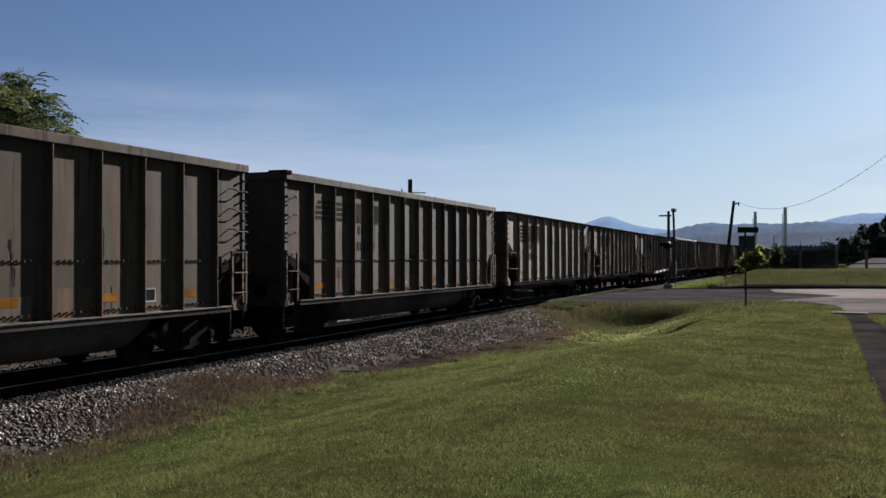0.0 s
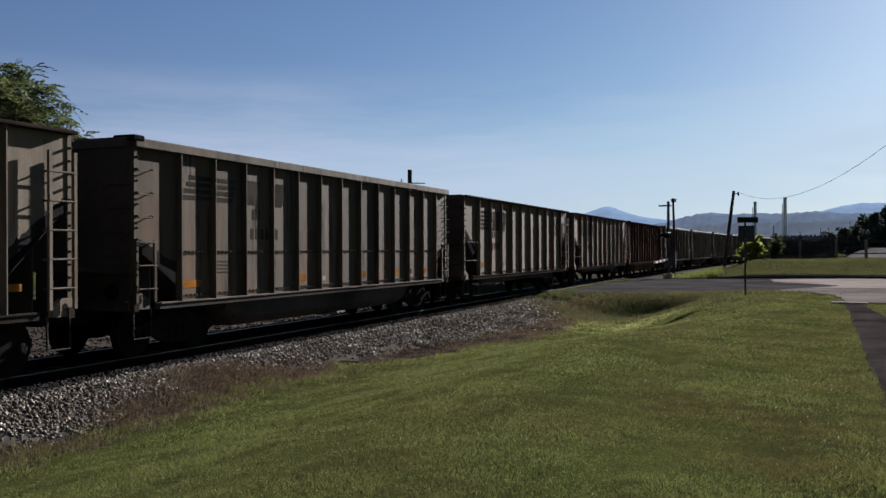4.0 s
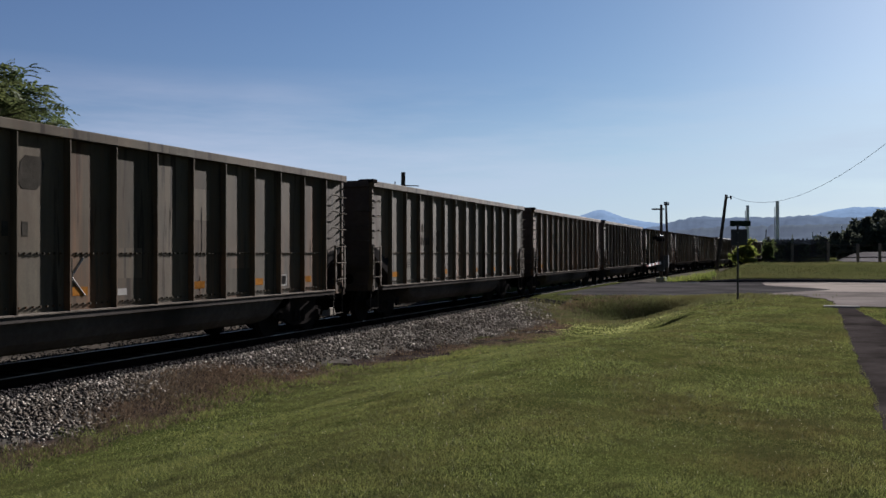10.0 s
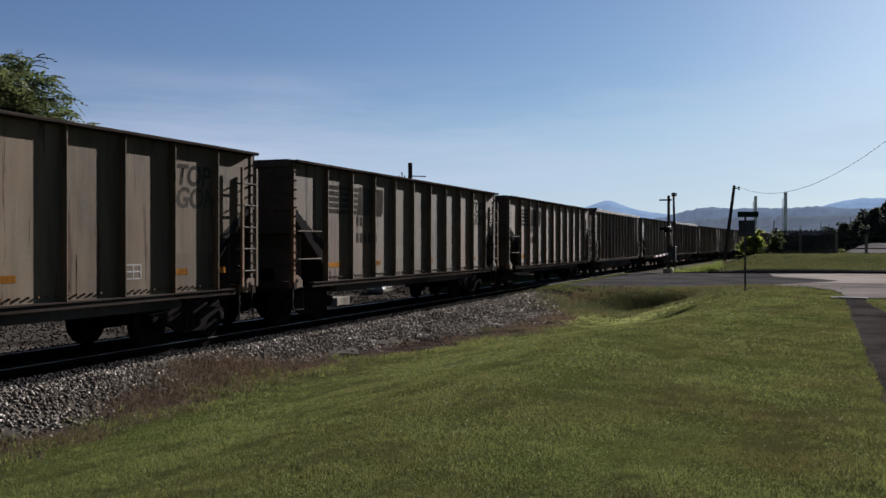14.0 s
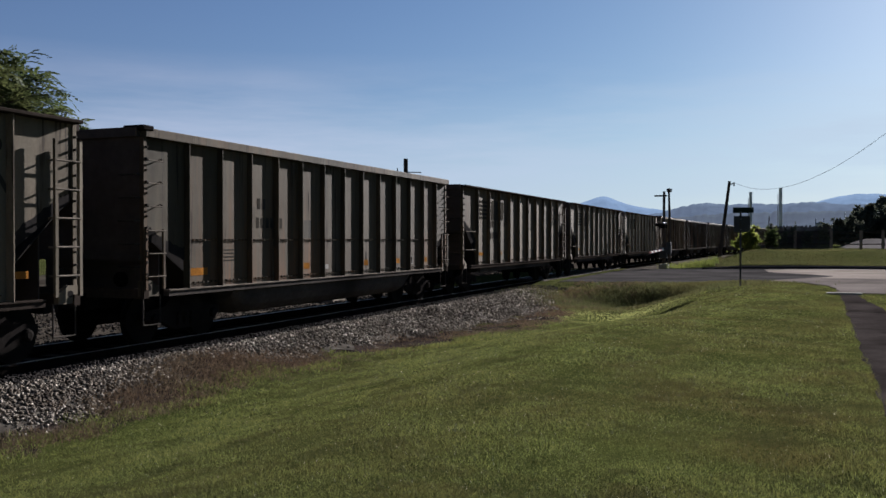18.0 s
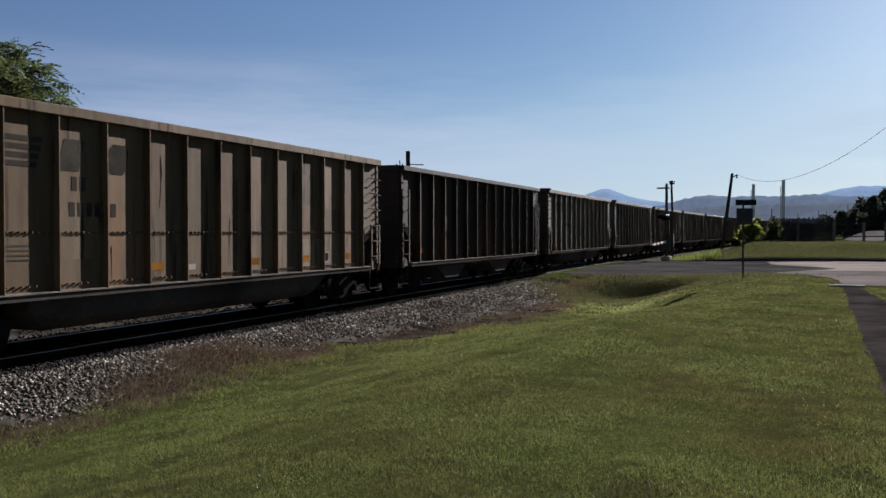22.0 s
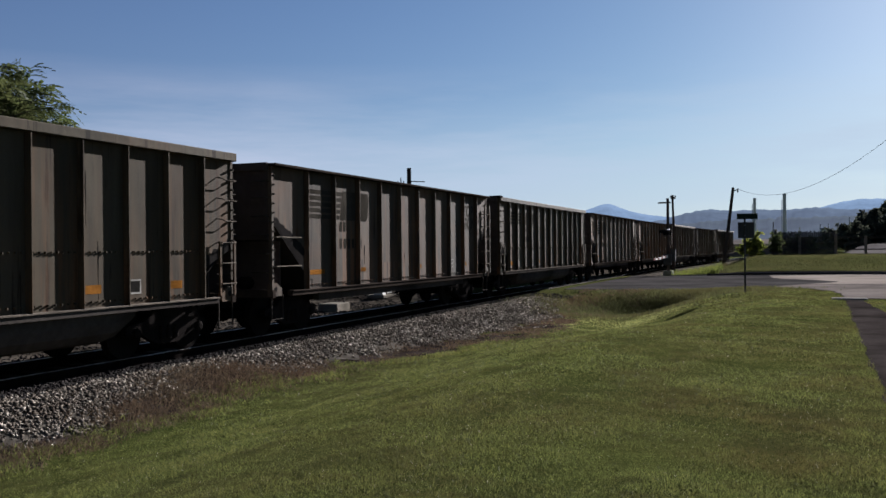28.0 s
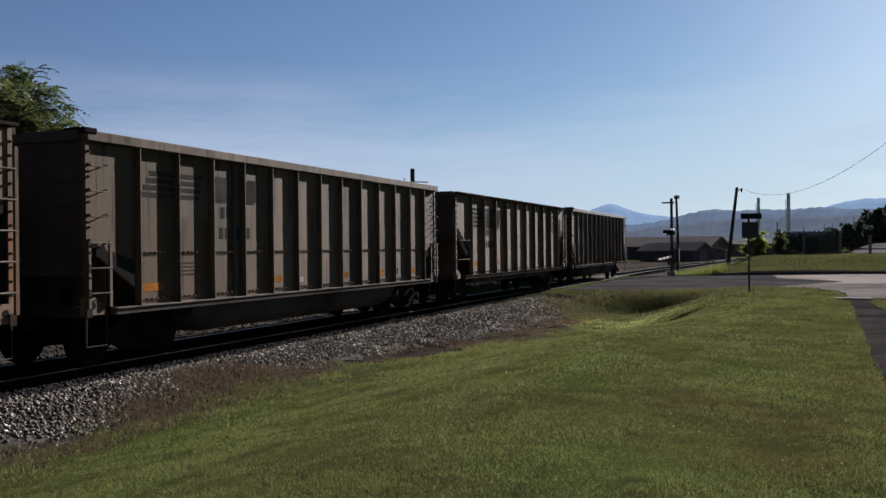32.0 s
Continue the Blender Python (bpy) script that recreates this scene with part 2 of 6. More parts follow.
def stones_mat():
    m, nt, b = nodes_of("crushed_stone", 0.95, 0, 0.0)
    g = nt.nodes.new("ShaderNodeNewGeometry")
    r = nt.nodes.new("ShaderNodeValToRGB")
    nt.links.new(mathn(nt, "FRACT", mathn(nt, "MULTIPLY", g.outputs["Random Per Island"], 0.999), 0), r.inputs[0])
    cols = ((0.0, (0.04772, 0.04069, 0.03217)), (0.5, (0.1193, 0.1041, 0.08516)), (0.85, (0.20, 0.178, 0.151)), (1.0, (0.50, 0.445, 0.375)))
    r.color_ramp.elements[0].color, r.color_ramp.elements[1].color = (*cols[0][1], 1), (*cols[3][1], 1)
    for p, c in cols[1:3]:
        e = r.color_ramp.elements.new(p)
        e.color = (*c, 1)
    c = mixc(nt, mathn(nt, "MULTIPLY", noise_tex(nt, coords(nt), 30, 4), 0.4), r.outputs[0], (0.07254, 0.06113, 0.05034))
    c = mixc(nt, mathn(nt, "MULTIPLY", noise_tex(nt, coords(nt), 0.7, 5, 0.7, 0.4, 0.65), 0.7), c, (0.04715, 0.03738, 0.02876))
    nt.links.new(c, b.inputs["Base Color"])
    return m


def hill_mat(name, col, haze_glow):
    """Distant wooded land; an emitted glow stands in for the haze of the bright air."""
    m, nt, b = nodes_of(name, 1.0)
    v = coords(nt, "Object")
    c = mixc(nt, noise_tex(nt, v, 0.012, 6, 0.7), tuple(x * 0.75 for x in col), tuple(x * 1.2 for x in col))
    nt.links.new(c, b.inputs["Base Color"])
    e = mixc(nt, noise_tex(nt, coords(nt, "Object", (1, 1, 2.5)), 0.02, 7, 0.75), tuple(x * 0.82 for x in haze_glow), tuple(x * 1.14 for x in haze_glow))
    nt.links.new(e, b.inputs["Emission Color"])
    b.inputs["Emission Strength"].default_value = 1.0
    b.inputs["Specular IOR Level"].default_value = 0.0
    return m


M_PAINT = car_paint("weathered_car_paint", 7.27, 1.0386)
M_PAINT_B = car_paint("weathered_pale_car_paint", 5.948, 1.30)
M_GRASS = grass_ground()
M_BLADE = leafy("grass_blades", (0.02444, 0.03391, 0.01025), (0.180, 0.193, 0.0535), 0.4, 0.6, 0.012, True)
M_RANK = leafy("rank_weeds", (0.027, 0.0305, 0.0135), (0.092, 0.094, 0.036), 0.4, 0.7)
M_WEED = leafy("dry_weeds", (0.034, 0.0265, 0.0205), (0.142, 0.104, 0.064), 0.3, 0.8)
M_SCRUB = leafy("dull_scrub", (0.02905, 0.02988, 0.01494), (0.07055, 0.0664, 0.02988), 0.35, 0.8)
M_GLINT = leafy("glint_blade", (0.249, 0.2407, 0.166), (0.498, 0.4814, 0.3735), 0.5, 0.32, 0.55)
M_TALL = leafy("tall_green_weeds", (0.0498, 0.06806, 0.01328), (0.1245, 0.1411, 0.03735), 0.45, 0.6)
M_LEAF = leafy("tree_leaves", (0.0249, 0.03735, 0.01328), (0.07885, 0.09545, 0.03486), 0.45)
M_LEAF_B = leafy("bright_leaves", (0.0747, 0.0996, 0.0166), (0.2075, 0.2324, 0.0498), 0.6)
M_LEAF_D = leafy("dark_leaves", (0.060, 0.068, 0.056), (0.10, 0.115, 0.078), 0.2, 0.9)
M_STONE = stones_mat()
M_STONE_DARK = plain("near_black_stone", (0.026, 0.0235, 0.022), 1.0, 0, 0.5, 9)
M_BALLAST = plain("ballast_bed", (0.07055, 0.06225, 0.05146), 1.0, 0, 0.55, 9)
M_SOIL = plain("brown_soil", (0.027, 0.0205, 0.0175), 1.0, 0, 0.75, 8)
M_ASPHALT = plain("old_asphalt", (0.046, 0.0425, 0.041), 1.0, 0, 0.4, 1.6)
M_KERB_SHADE = plain("shaded_kerb", (0.03029, 0.02905, 0.03029), 1.0, 0, 0.35, 3)
M_WALK = plain("worn_footpath_asphalt", (0.0345, 0.029, 0.0265), 1.0, 0, 0.55, 4)
M_LOT = plain("pale_lot_gravel", (0.13, 0.118, 0.112), 1.0, 0, 0.35, 0.6)
M_APRON = plain("worn_tan_apron", (0.125, 0.108, 0.097), 1.0, 0, 0.45, 1.2)
M_PALE = plain("pale_worn_asphalt", (0.2075, 0.1784, 0.1535), 1.0, 0, 0.3, 1.5)
# belly, flanges and low sills: the shade under the body is in the colour
M_TUB = plain("shade_toned_belly_steel", (0.052, 0.045, 0.04), 0.75, 0, 0.5, 2.0)
M_SOOT = plain("black_coal_dust", (0.021, 0.019, 0.018), 1.0, 0, 0.4, 3)
M_SLOPE_SHADE = plain("shade_black_steel", (0.0274, 0.0243, 0.022), 0.9, 0, 0.4, 2.0)
M_YARD = plain("yard_gravel", (0.054, 0.0455, 0.036), 1.0, 0, 0.65, 3)
M_CONCRETE = plain("concrete", (0.2649, 0.2523, 0.2334), 0.85, 0, 0.25, 3)
M_BLOCK = plain("weathered_block_concrete", (0.1577, 0.1411, 0.1162), 0.95, 0, 0.4, 4)
M_SLAB = plain("worn_crossing_slab", (0.112, 0.1013, 0.08964), 0.95, 0, 0.4, 3)
# towers are paler than steel: distance haze is put into the colour
M_TOWER = plain("haze_pale_plant_steel", (0.42, 0.44, 0.47), 0.9, 0, 0.2, 0.2)
M_RAIL = plain("rail_steel_sides", (0.009, 0.0075, 0.0065), 0.9, 0.0, 0.4, 8)
M_RAILTOP = plain("polished_rail_head", (0.26, 0.25, 0.235), 0.42, 1.0, 0.1, 8, spec=0.4)
M_TIE = plain("creosoted_timber", (0.0137, 0.0122, 0.0106), 1.0, 0, 0.4, 5)
M_IRON = plain("black_cast_iron", (0.015, 0.013, 0.012), 0.9, 0.0, 0.4, 6)
M_WHEEL = plain("wheel_steel", (0.013, 0.0115, 0.0105), 0.8, 0.0, 0.4, 6)
M_ROD = plain("worn_grey_rod", (0.13, 0.11, 0.09), 0.6, 0.0, 0.4, 9)
M_LETTER = plain("black_stencil_paint", (0.019, 0.0175, 0.016), 0.7, 0, 0.4, 7)
M_FADED = plain("faded_black_paint", (0.048, 0.0425, 0.035), 0.8, 0, 0.4, 5)
M_SHEET = plain("sooty_brown_end_sheet", (0.062, 0.051, 0.046), 0.95, 0, 0.45, 1.5)
M_STEP = plain("dull_dark_rod", (0.05, 0.044, 0.038), 0.8, 0, 0.4, 9)
M_END = plain("coal_and_shade_dark_steel", (0.0342, 0.0274, 0.0228), 0.9, 0, 0.5, 2.5)
M_LETTER_W = plain("white_stencil_paint", (0.2508, 0.2356, 0.2128), 0.7, 0, 0.4, 7)
M_LETTER_D = plain("dulled_white_stencil_paint", (0.12, 0.108, 0.097), 0.8, 0, 0.5, 7)
M_YELLOW = plain("yellow_reflective_tape", (0.2, 0.085, 0.018), 0.6, 0, 0.55, 5)
M_WOOD = plain("weathered_pole_timber", (0.072, 0.058, 0.048), 0.9, 0, 0.4, 5)
M_POST = plain("pale_fence_timber", (0.26, 0.20, 0.16), 0.9, 0, 0.3, 5)
M_MESH = plain("dark_fence_screen", (0.07, 0.062, 0.064), 0.95, 0, 0.4, 2)
M_SIGNBACK = plain("dull_grey_sign_back", (0.06308, 0.06308, 0.06308), 0.6, 0.3, 0.2, 6)
M_SIGNGREEN = plain("green_sign_sheet", (0.014, 0.027, 0.021), 0.5, 0, 0.2, 6)
M_GALV = plain("galvanised_steel", (0.2019, 0.2082, 0.2145), 0.5, 0.7, 0.2, 7, spec=0.4)
M_BLACK = plain("black_enamel", (0.0091, 0.0091, 0.0091), 0.5, 0, 0.2, 5)
M_WIRE = plain("black_cable", (0.0152, 0.0152, 0.0152), 0.7, 0, 0.1, 5)
M_GATE_R = plain("faded_red_gate_paint", (0.19, 0.10, 0.09), 0.7, 0, 0.25, 5)
# very pale concrete, to carry the haze over the far stacks
M_STACK = plain("haze_pale_stack_concrete", (0.62, 0.63, 0.65), 0.9, 0, 0.15, 0.2)
M_PLANT = plain("plant_steelwork", (0.13, 0.118, 0.11), 0.9, 0, 0.2, 0.2)
M_ROOF = plain("dull_metal_roof", (0.15, 0.13, 0.118), 0.75, 0.0, 0.25, 0.8)
M_ROOF_P = plain("pale_metal_roof", (0.332, 0.3196, 0.2988), 0.6, 0, 0.2, 0.8, spec=0.3)
M_BRICK = plain("dark_red_brick", (0.11, 0.092, 0.088), 0.9, 0, 0.3, 2)
M_PANE = plain("dark_window_glass", (0.0152, 0.019, 0.0228), 0.1, 0, 0.1, 2, spec=0.4)
M_WHITE = plain("white_trim_paint", (0.532, 0.5244, 0.5016), 0.7, 0, 0.15, 3)
# the second colour is emitted: haze put into the ridges
M_HILL_FAR = hill_mat("far_hazed_ridge", (0.03154, 0.04416, 0.06308), (0.07138, 0.09711, 0.1303))
M_HILL_MID = hill_mat("mid_hazed_ridge", (0.02523, 0.03469, 0.04416), (0.03977, 0.04832, 0.06254))
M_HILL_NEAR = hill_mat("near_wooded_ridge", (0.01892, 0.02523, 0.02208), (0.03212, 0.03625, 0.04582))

# ---- mesh helpers ----
def part(name, bm, material, parent=None, label="", smooth=False):
    me = bpy.data.meshes.new(name)
    bm.to_mesh(me)
    bm.free()
    if smooth:
        me.polygons.foreach_set("use_smooth", [True] * len(me.polygons))
    me.materials.append(material)
    ob = new(name, me)
    ob.parent = parent
    if label:
        ob["label"] = label
    return ob


def sheet(name, verts, faces, material, parent=None, smooth=False):
    me = bpy.data.meshes.new(name)
    me.from_pydata(verts, [], faces)
    me.update()
    if smooth:
        me.polygons.foreach_set("use_smooth", [True] * len(me.polygons))
    me.materials.append(material)
    ob = new(name, me)
    ob.parent = parent
    return ob


def tris(name, v, material, parent=None):
    """A mesh of loose triangles from an array of (n, 3, 3)."""
    n = len(v)
    me = bpy.data.meshes.new(name)
    me.vertices.add(3 * n), me.loops.add(3 * n), me.polygons.add(n)
    me.vertices.foreach_set("co", np.asarray(v, dtype=np.float32).ravel())
    me.loops.foreach_set("vertex_index", np.arange(3 * n, dtype=np.int32))
    me.polygons.foreach_set("loop_start", np.arange(0, 3 * n, 3, dtype=np.int32))
    me.update(calc_edges=True)
    me.materials.append(material)
    ob = new(name, me)
    ob.parent = parent
    return ob


def box(bm, x0, x1, y0, y1, z0, z1, bev=0.0):
    v = [bm.verts.new((x, y, z)) for x in (x0, x1) for y in (y0, y1) for z in (z0, z1)]
    f = [bm.faces.new([v[i] for i in q]) for q in ((0, 1, 3, 2), (4, 6, 7, 5), (0, 4, 5, 1), (2, 3, 7, 6), (0, 2, 6, 4), (1, 5, 7, 3))]
    if bev:
        bmesh.ops.bevel(bm, geom=list({e for q in f for e in q.edges}), offset=bev, segments=1, affect="EDGES")
    return bm


def B(*a, bev=0.0):
    return box(bmesh.new(), *a, bev=bev)


def extrude(bm, pts, axis, a, b):
    """A polygon, drawn in the two other axes in their order, made solid from a to b along the axis."""
    def at(p, q):
        c = list(p)
        c.insert("xyz".index(axis), q)
        return bm.verts.new(c)
    lo, hi = [at(p, a) for p in pts], [at(p, b) for p in pts]
    n = len(pts)
    bm.faces.new(lo), bm.faces.new(hi[::-1])
    for i in range(n):
        j = (i + 1) % n
        bm.faces.new((lo[j], lo[i], hi[i], hi[j]))
    bmesh.ops.recalc_face_normals(bm, faces=bm.faces[:])
    return bm


def rod(bm, pts, r, n=6, ends=None):
    """A round bar along a line of points; ends: the radius at the last point."""
    pts = [Vector(p) for p in pts]
    rings = []
    for i, p in enumerate(pts):
        d = (pts[min(i + 1, len(pts) - 1)] - pts[max(i - 1, 0)]).normalized()
        u = d.cross(Vector((0.13, 0.31, 0.94)) if abs(d.z) < 0.9 else Vector((1, 0.2, 0))).normalized()
        w = d.cross(u)
        rr = r if ends is None else r + (ends - r) * i / max(1, len(pts) - 1)
        rings.append([bm.verts.new(p + rr * (u * math.cos(2 * math.pi * k / n) + w * math.sin(2 * math.pi * k / n))) for k in range(n)])
    for a, b in zip(rings, rings[1:]):
        for k in range(n):
            bm.faces.new((a[k], a[(k + 1) % n], b[(k + 1) % n], b[k]))
    bm.faces.new(rings[0][::-1]), bm.faces.new(rings[-1])
    return bm


def lathe(bm, profile, axis="x", n=20, at=(0, 0, 0)):
    """A turned body: (position along the axis, radius) pairs."""
    rings = []
    for p, r in profile:
        ring = []
        for k in range(n):
            a, b = r * math.cos(2 * math.pi * k / n), r * math.sin(2 * math.pi * k / n)
            c = {"x": (p, a, b), "y": (a, p, b), "z": (a, b, p)}[axis]
            ring.append(bm.verts.new(Vector(c) + Vector(at)))
        rings.append(ring)
    for a, b in zip(rings, rings[1:]):
        for k in range(n):
            bm.faces.new((a[k], a[(k + 1) % n], b[(k + 1) % n], b[k]))
    bm.faces.new(rings[0][::-1]), bm.faces.new(rings[-1])
    bmesh.ops.recalc_face_normals(bm, faces=bm.faces[:])
    return bm


def thing(name, m, label, category, group=""):
    ob = new(name)
    ob.matrix_basis = m
    ob.empty_display_size = 0.2
    return tagged(ob, label, category, group)


def sstep(a, b, x):
    t = np.clip((x - a) / (b - a), 0, 1)
    return t * t * (3 - 2 * t)

# ---- the ground ----
TRACK_X = -11.95
RAIL = 0.06             # height of the rail heads
BEND_Y, BEND_END, BEND = 58.0, 300.0, 0.0005      # past the crossing the line bends gently to the right


def bend(y):
    """How far the line has swung to the right at y."""
    d = np.clip(np.asarray(y, float) - BEND_Y, 0, BEND_END - BEND_Y)
    return BEND * d * d + 2 * BEND * (BEND_END - BEND_Y) * np.clip(np.asarray(y, float) - BEND_END, 0, None)


def heading(y):
    """The line's turn there, in degrees about z."""
    return -math.degrees(math.atan(2 * BEND * min(max(y - BEND_Y, 0), BEND_END - BEND_Y)))


def ground_z(x, y):
    """Height of the ground; the rail heads lie just over 0."""
    x, y = np.asarray(x, float) - bend(y), np.asarray(y, float)
    z = -0.47 + 0.85 * sstep(-8.4, -2.6, x)
    z = z + 0.03 * np.sin(x * 0.7 + 1.3) * np.sin(y * 0.31) * sstep(-8.5, -6, x)
    z = z - 0.68 * np.exp(-((x + 5.3) / 2.3) ** 2 - ((y - 36.2) / 2.5) ** 2)
    z = z + 0.009 * np.sin(x * 3.1 + y * 1.7) * np.sin(y * 2.3 - x * 0.9) * (1 - sstep(0.5, 0.9, x))
    z = z - 0.5 * np.exp(-((x + 5.0) / 2.3) ** 2 - ((y - 30.2) / 5.5) ** 2)
    z = z - 0.38 * np.exp(-((x + 4.4) / 1.9) ** 2 - ((y - 24.2) / 4.5) ** 2)
    # level of the road over the crossing
    r = sstep(36.4, 41.7, y) * (1 - sstep(61.5, 63.0, y))
    road = 0.01 + 0.09 * sstep(-6, 4, x)
    z = z * (1 - r) + road * r
    # the bank behind the road
    bank = sstep(62.5, 76, y) * sstep(-8.0, -3.0, x) * (1 - sstep(160, 300, y))
    z = z + bank * 0.75
    far = sstep(250, 900, np.hypot(x, y))
    return z * (1 - far) - 0.6 * far


def axis_steps(lo, hi, step, far_lo, far_hi, grow=1.22):
    a = list(np.arange(lo, hi + step / 2, step))
    s, p = step, lo
    while p > far_lo:
        s *= grow
        p -= s
        a.insert(0, p)
    s, p = step, hi
    while p < far_hi:
        s *= grow
        p += s
        a.append(p)
    return np.array(a)


def build_ground():
    xs, ys = axis_steps(-17, 8, 0.3, -4600, 4600), axis_steps(2, 90, 0.5, -1200, 4700)
    X, Y = np.meshgrid(xs, ys)
    Z = ground_z(X, Y)
    nx, ny = len(xs), len(ys)
    v = np.stack([X, Y, Z], -1).reshape(-1, 3).tolist()
    f = [(j * nx + i, j * nx + i + 1, (j + 1) * nx + i + 1, (j + 1) * nx + i) for j in range(ny - 1) for i in range(nx - 1)]
    ob = sheet("ground", v, f, M_GRASS, smooth=True)
    tagged(ob, "mown green lawn with dry patches sloping to the track", "ground", kind="structure")


build_ground()


def draped(name, xs, ys, lift, material, label, category, edge=None, surface=ground_z):
    """A paved sheet with thickness that lies on the ground."""
    X, Y = np.meshgrid(xs, ys)
    if edge is not None:
        X, Y = edge(X, Y)
    Z = surface(X, Y) + lift
    nx, ny = len(xs), len(ys)
    v = np.stack([X, Y, Z], -1).reshape(-1, 3)
    low = v.copy()
    low[:, 2] -= float(np.max(lift)) + 0.12
    f = [(j * nx + i, j * nx + i + 1, (j + 1) * nx + i + 1, (j + 1) * nx + i) for j in range(ny - 1) for i in range(nx - 1)]
    n = len(v)
    rim = [i for i in range(nx)] + [j * nx + nx - 1 for j in range(1, ny)] + [(ny - 1) * nx + i for i in range(nx - 2, -1, -1)] + [j * nx for j in range(ny - 2, 0, -1)]
    side = [(rim[k], rim[k - 1], rim[k - 1] + n, rim[k] + n) for k in range(len(rim))]
    ob = sheet(name, v.tolist() + low.tolist(), f + side, material, smooth=False)
    return tagged(ob, label, category, kind="structure")


# the street over the crossing, its apron towards the lawn, and the footpath
def path_width(y):
    """Grass has overgrown the path's far end."""
    return 1.1 - 0.6 * sstep(17, 29, y)


def path_shift(y):
    """The footpath runs slightly away from the track."""
    return 0.022 * (np.asarray(y, float) - 11)


draped("road", np.linspace(-10.2, 2.2, 20), np.linspace(41.5, 61.8, 24), 0.025, M_ASPHALT, "worn grey asphalt street over the level crossing", "road")
def pale_edge(y):
    """Where the bleached paving begins: a dark tongue of newer asphalt reaches into it."""
    y = np.asarray(y, float)
    far = -1.6 + 3.4 * np.exp(-((y - 50) / 4.2) ** 2)
    near = 0.5 - 0.38 * np.clip(y - 36, -2.0, 5.6)
    return np.where(y > 41.55, far, near) + 0.12 * np.sin(y * 2.3) * np.sin(y * 0.9)


draped("road_end", np.linspace(0, 1, 60) ** 1.6, np.linspace(41.5, 61.8, 80), 0.032, M_PALE, "pale sun-bleached end of the asphalt street", "road",
       lambda X, Y: (pale_edge(Y) + (60 - pale_edge(Y)) * X, Y))
draped("road_patch", np.linspace(0, 1, 50) ** 1.6, np.linspace(41.7, 46.8, 40), 0.045, M_APRON, "worn grey band of patched asphalt in the street", "road",
       lambda X, Y: (pale_edge(Y) + 0.1 + (59 - pale_edge(Y)) * X, Y + 0.5 * np.sin(X * 9) * (Y - 41.7) / 5.1))
draped("road_apron", np.linspace(0, 1, 50) ** 1.6, np.linspace(29.3, 41.6, 70), 0.02, M_APRON, "worn tan-grey asphalt apron beside the lawn", "road",
       lambda X, Y: (pale_edge(Y) + (40 - pale_edge(Y)) * X, Y))
draped("footpath", np.linspace(0.85, 1.95, 4), np.linspace(-6, 28.4, 90), 0.006, M_WALK, "dark asphalt footpath along the lawn", "footpath",
       lambda X, Y: (0.85 + (X - 0.85) * path_width(Y) / 1.1 + path_shift(Y) + 0.05 * np.sin(Y * 2.9) * np.sin(Y * 1.3), Y))
draped("kerb_footpath", np.linspace(0.9, 1.85, 5), np.linspace(28.5, 28.85, 2), 0.05, M_CONCRETE, "pale concrete kerb at the end of the footpath", "kerb")
def crossing_panels():
    """Concrete slabs laid in the street beside and between the rails."""
    for name, x0, x1 in (("crossing_panel_outer", 0.84, 1.0), ("crossing_panel_inner", -0.62, 0.62)):
        top = None
        for i in range(8):
            y0 = 41.6 + 2.52 * i
            bm = bmesh.new()
            box(bm, TRACK_X + x0, TRACK_X + x1, y0 + 0.02, y0 + 2.5, -0.19, RAIL - 0.012 - 0.004 * (i % 3), 0.015)
            if top is None:
                top = part(name, bm, M_SLAB)
                tagged(top, "pale concrete slabs of the level crossing", "crossing panel", kind="structure")
            else:
                part("slab", bm, M_SLAB, top)


draped("kerb_crossing", np.linspace(-8.0, -5.62, 6), np.linspace(61.85, 62.15, 2), 0.11, M_CONCRETE, "short pale concrete kerb beside the crossing", "kerb")
# the kerb's shaded near face is rendered by a dark colour all over
draped("kerb_street", np.linspace(-5.6, 40, 60), np.linspace(61.85, 62.15, 2), 0.12, M_KERB_SHADE, "low kerb along the far side of the street, coloured dark as in shade", "kerb")
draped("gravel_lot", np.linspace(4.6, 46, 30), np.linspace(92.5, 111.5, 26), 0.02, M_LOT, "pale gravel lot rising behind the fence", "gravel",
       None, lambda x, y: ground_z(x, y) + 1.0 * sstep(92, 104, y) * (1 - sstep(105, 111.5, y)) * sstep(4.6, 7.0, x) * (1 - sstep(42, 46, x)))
draped("gravel_yard", np.linspace(-40, -15.6, 30), np.linspace(-20, 150, 110), 0.03, M_YARD, "grey-brown gravel yard behind the railway", "gravel",
       lambda X, Y: (X + bend(Y), Y))
def strip_edge(y):
    """Where the lawn gives way to bare soil beside the ballast: a ragged line with two bays."""
    base = np.interp(y, (2, 9.5, 11, 12.2, 14, 16, 17.3, 18.3, 20, 22.8, 24.4, 29.5, 33, 40),
                     (-8.3, -8.6, -8.6, -8.9, -8.9, -8.6, -8.6, -7.9, -7.2, -7.1, -6.9, -7.15, -7.9, -8.6))
    return base + 0.25 * np.sin(2.3 * y + 0.5) * np.sin(0.7 * y) + 0.12 * np.sin(5.1 * y)


def ballast_toe(y):
    """How far from the track's middle the clean stones reach."""
    return np.interp(y, (4, 8.8, 10.2, 11, 12, 12.8, 13.8, 14.4, 15.2, 16.4, 18.3, 20.5, 22.2, 24, 25.7, 30, 33, 36.4, 39),
                     (3.15, 3.05, 2.9, 2.65, 2.3, 2.15, 2.05, 2.2, 2.7, 2.85, 2.9, 2.95, 3.1, 3.4, 3.85, 3.8, 3.5, 3.1, 2.9))


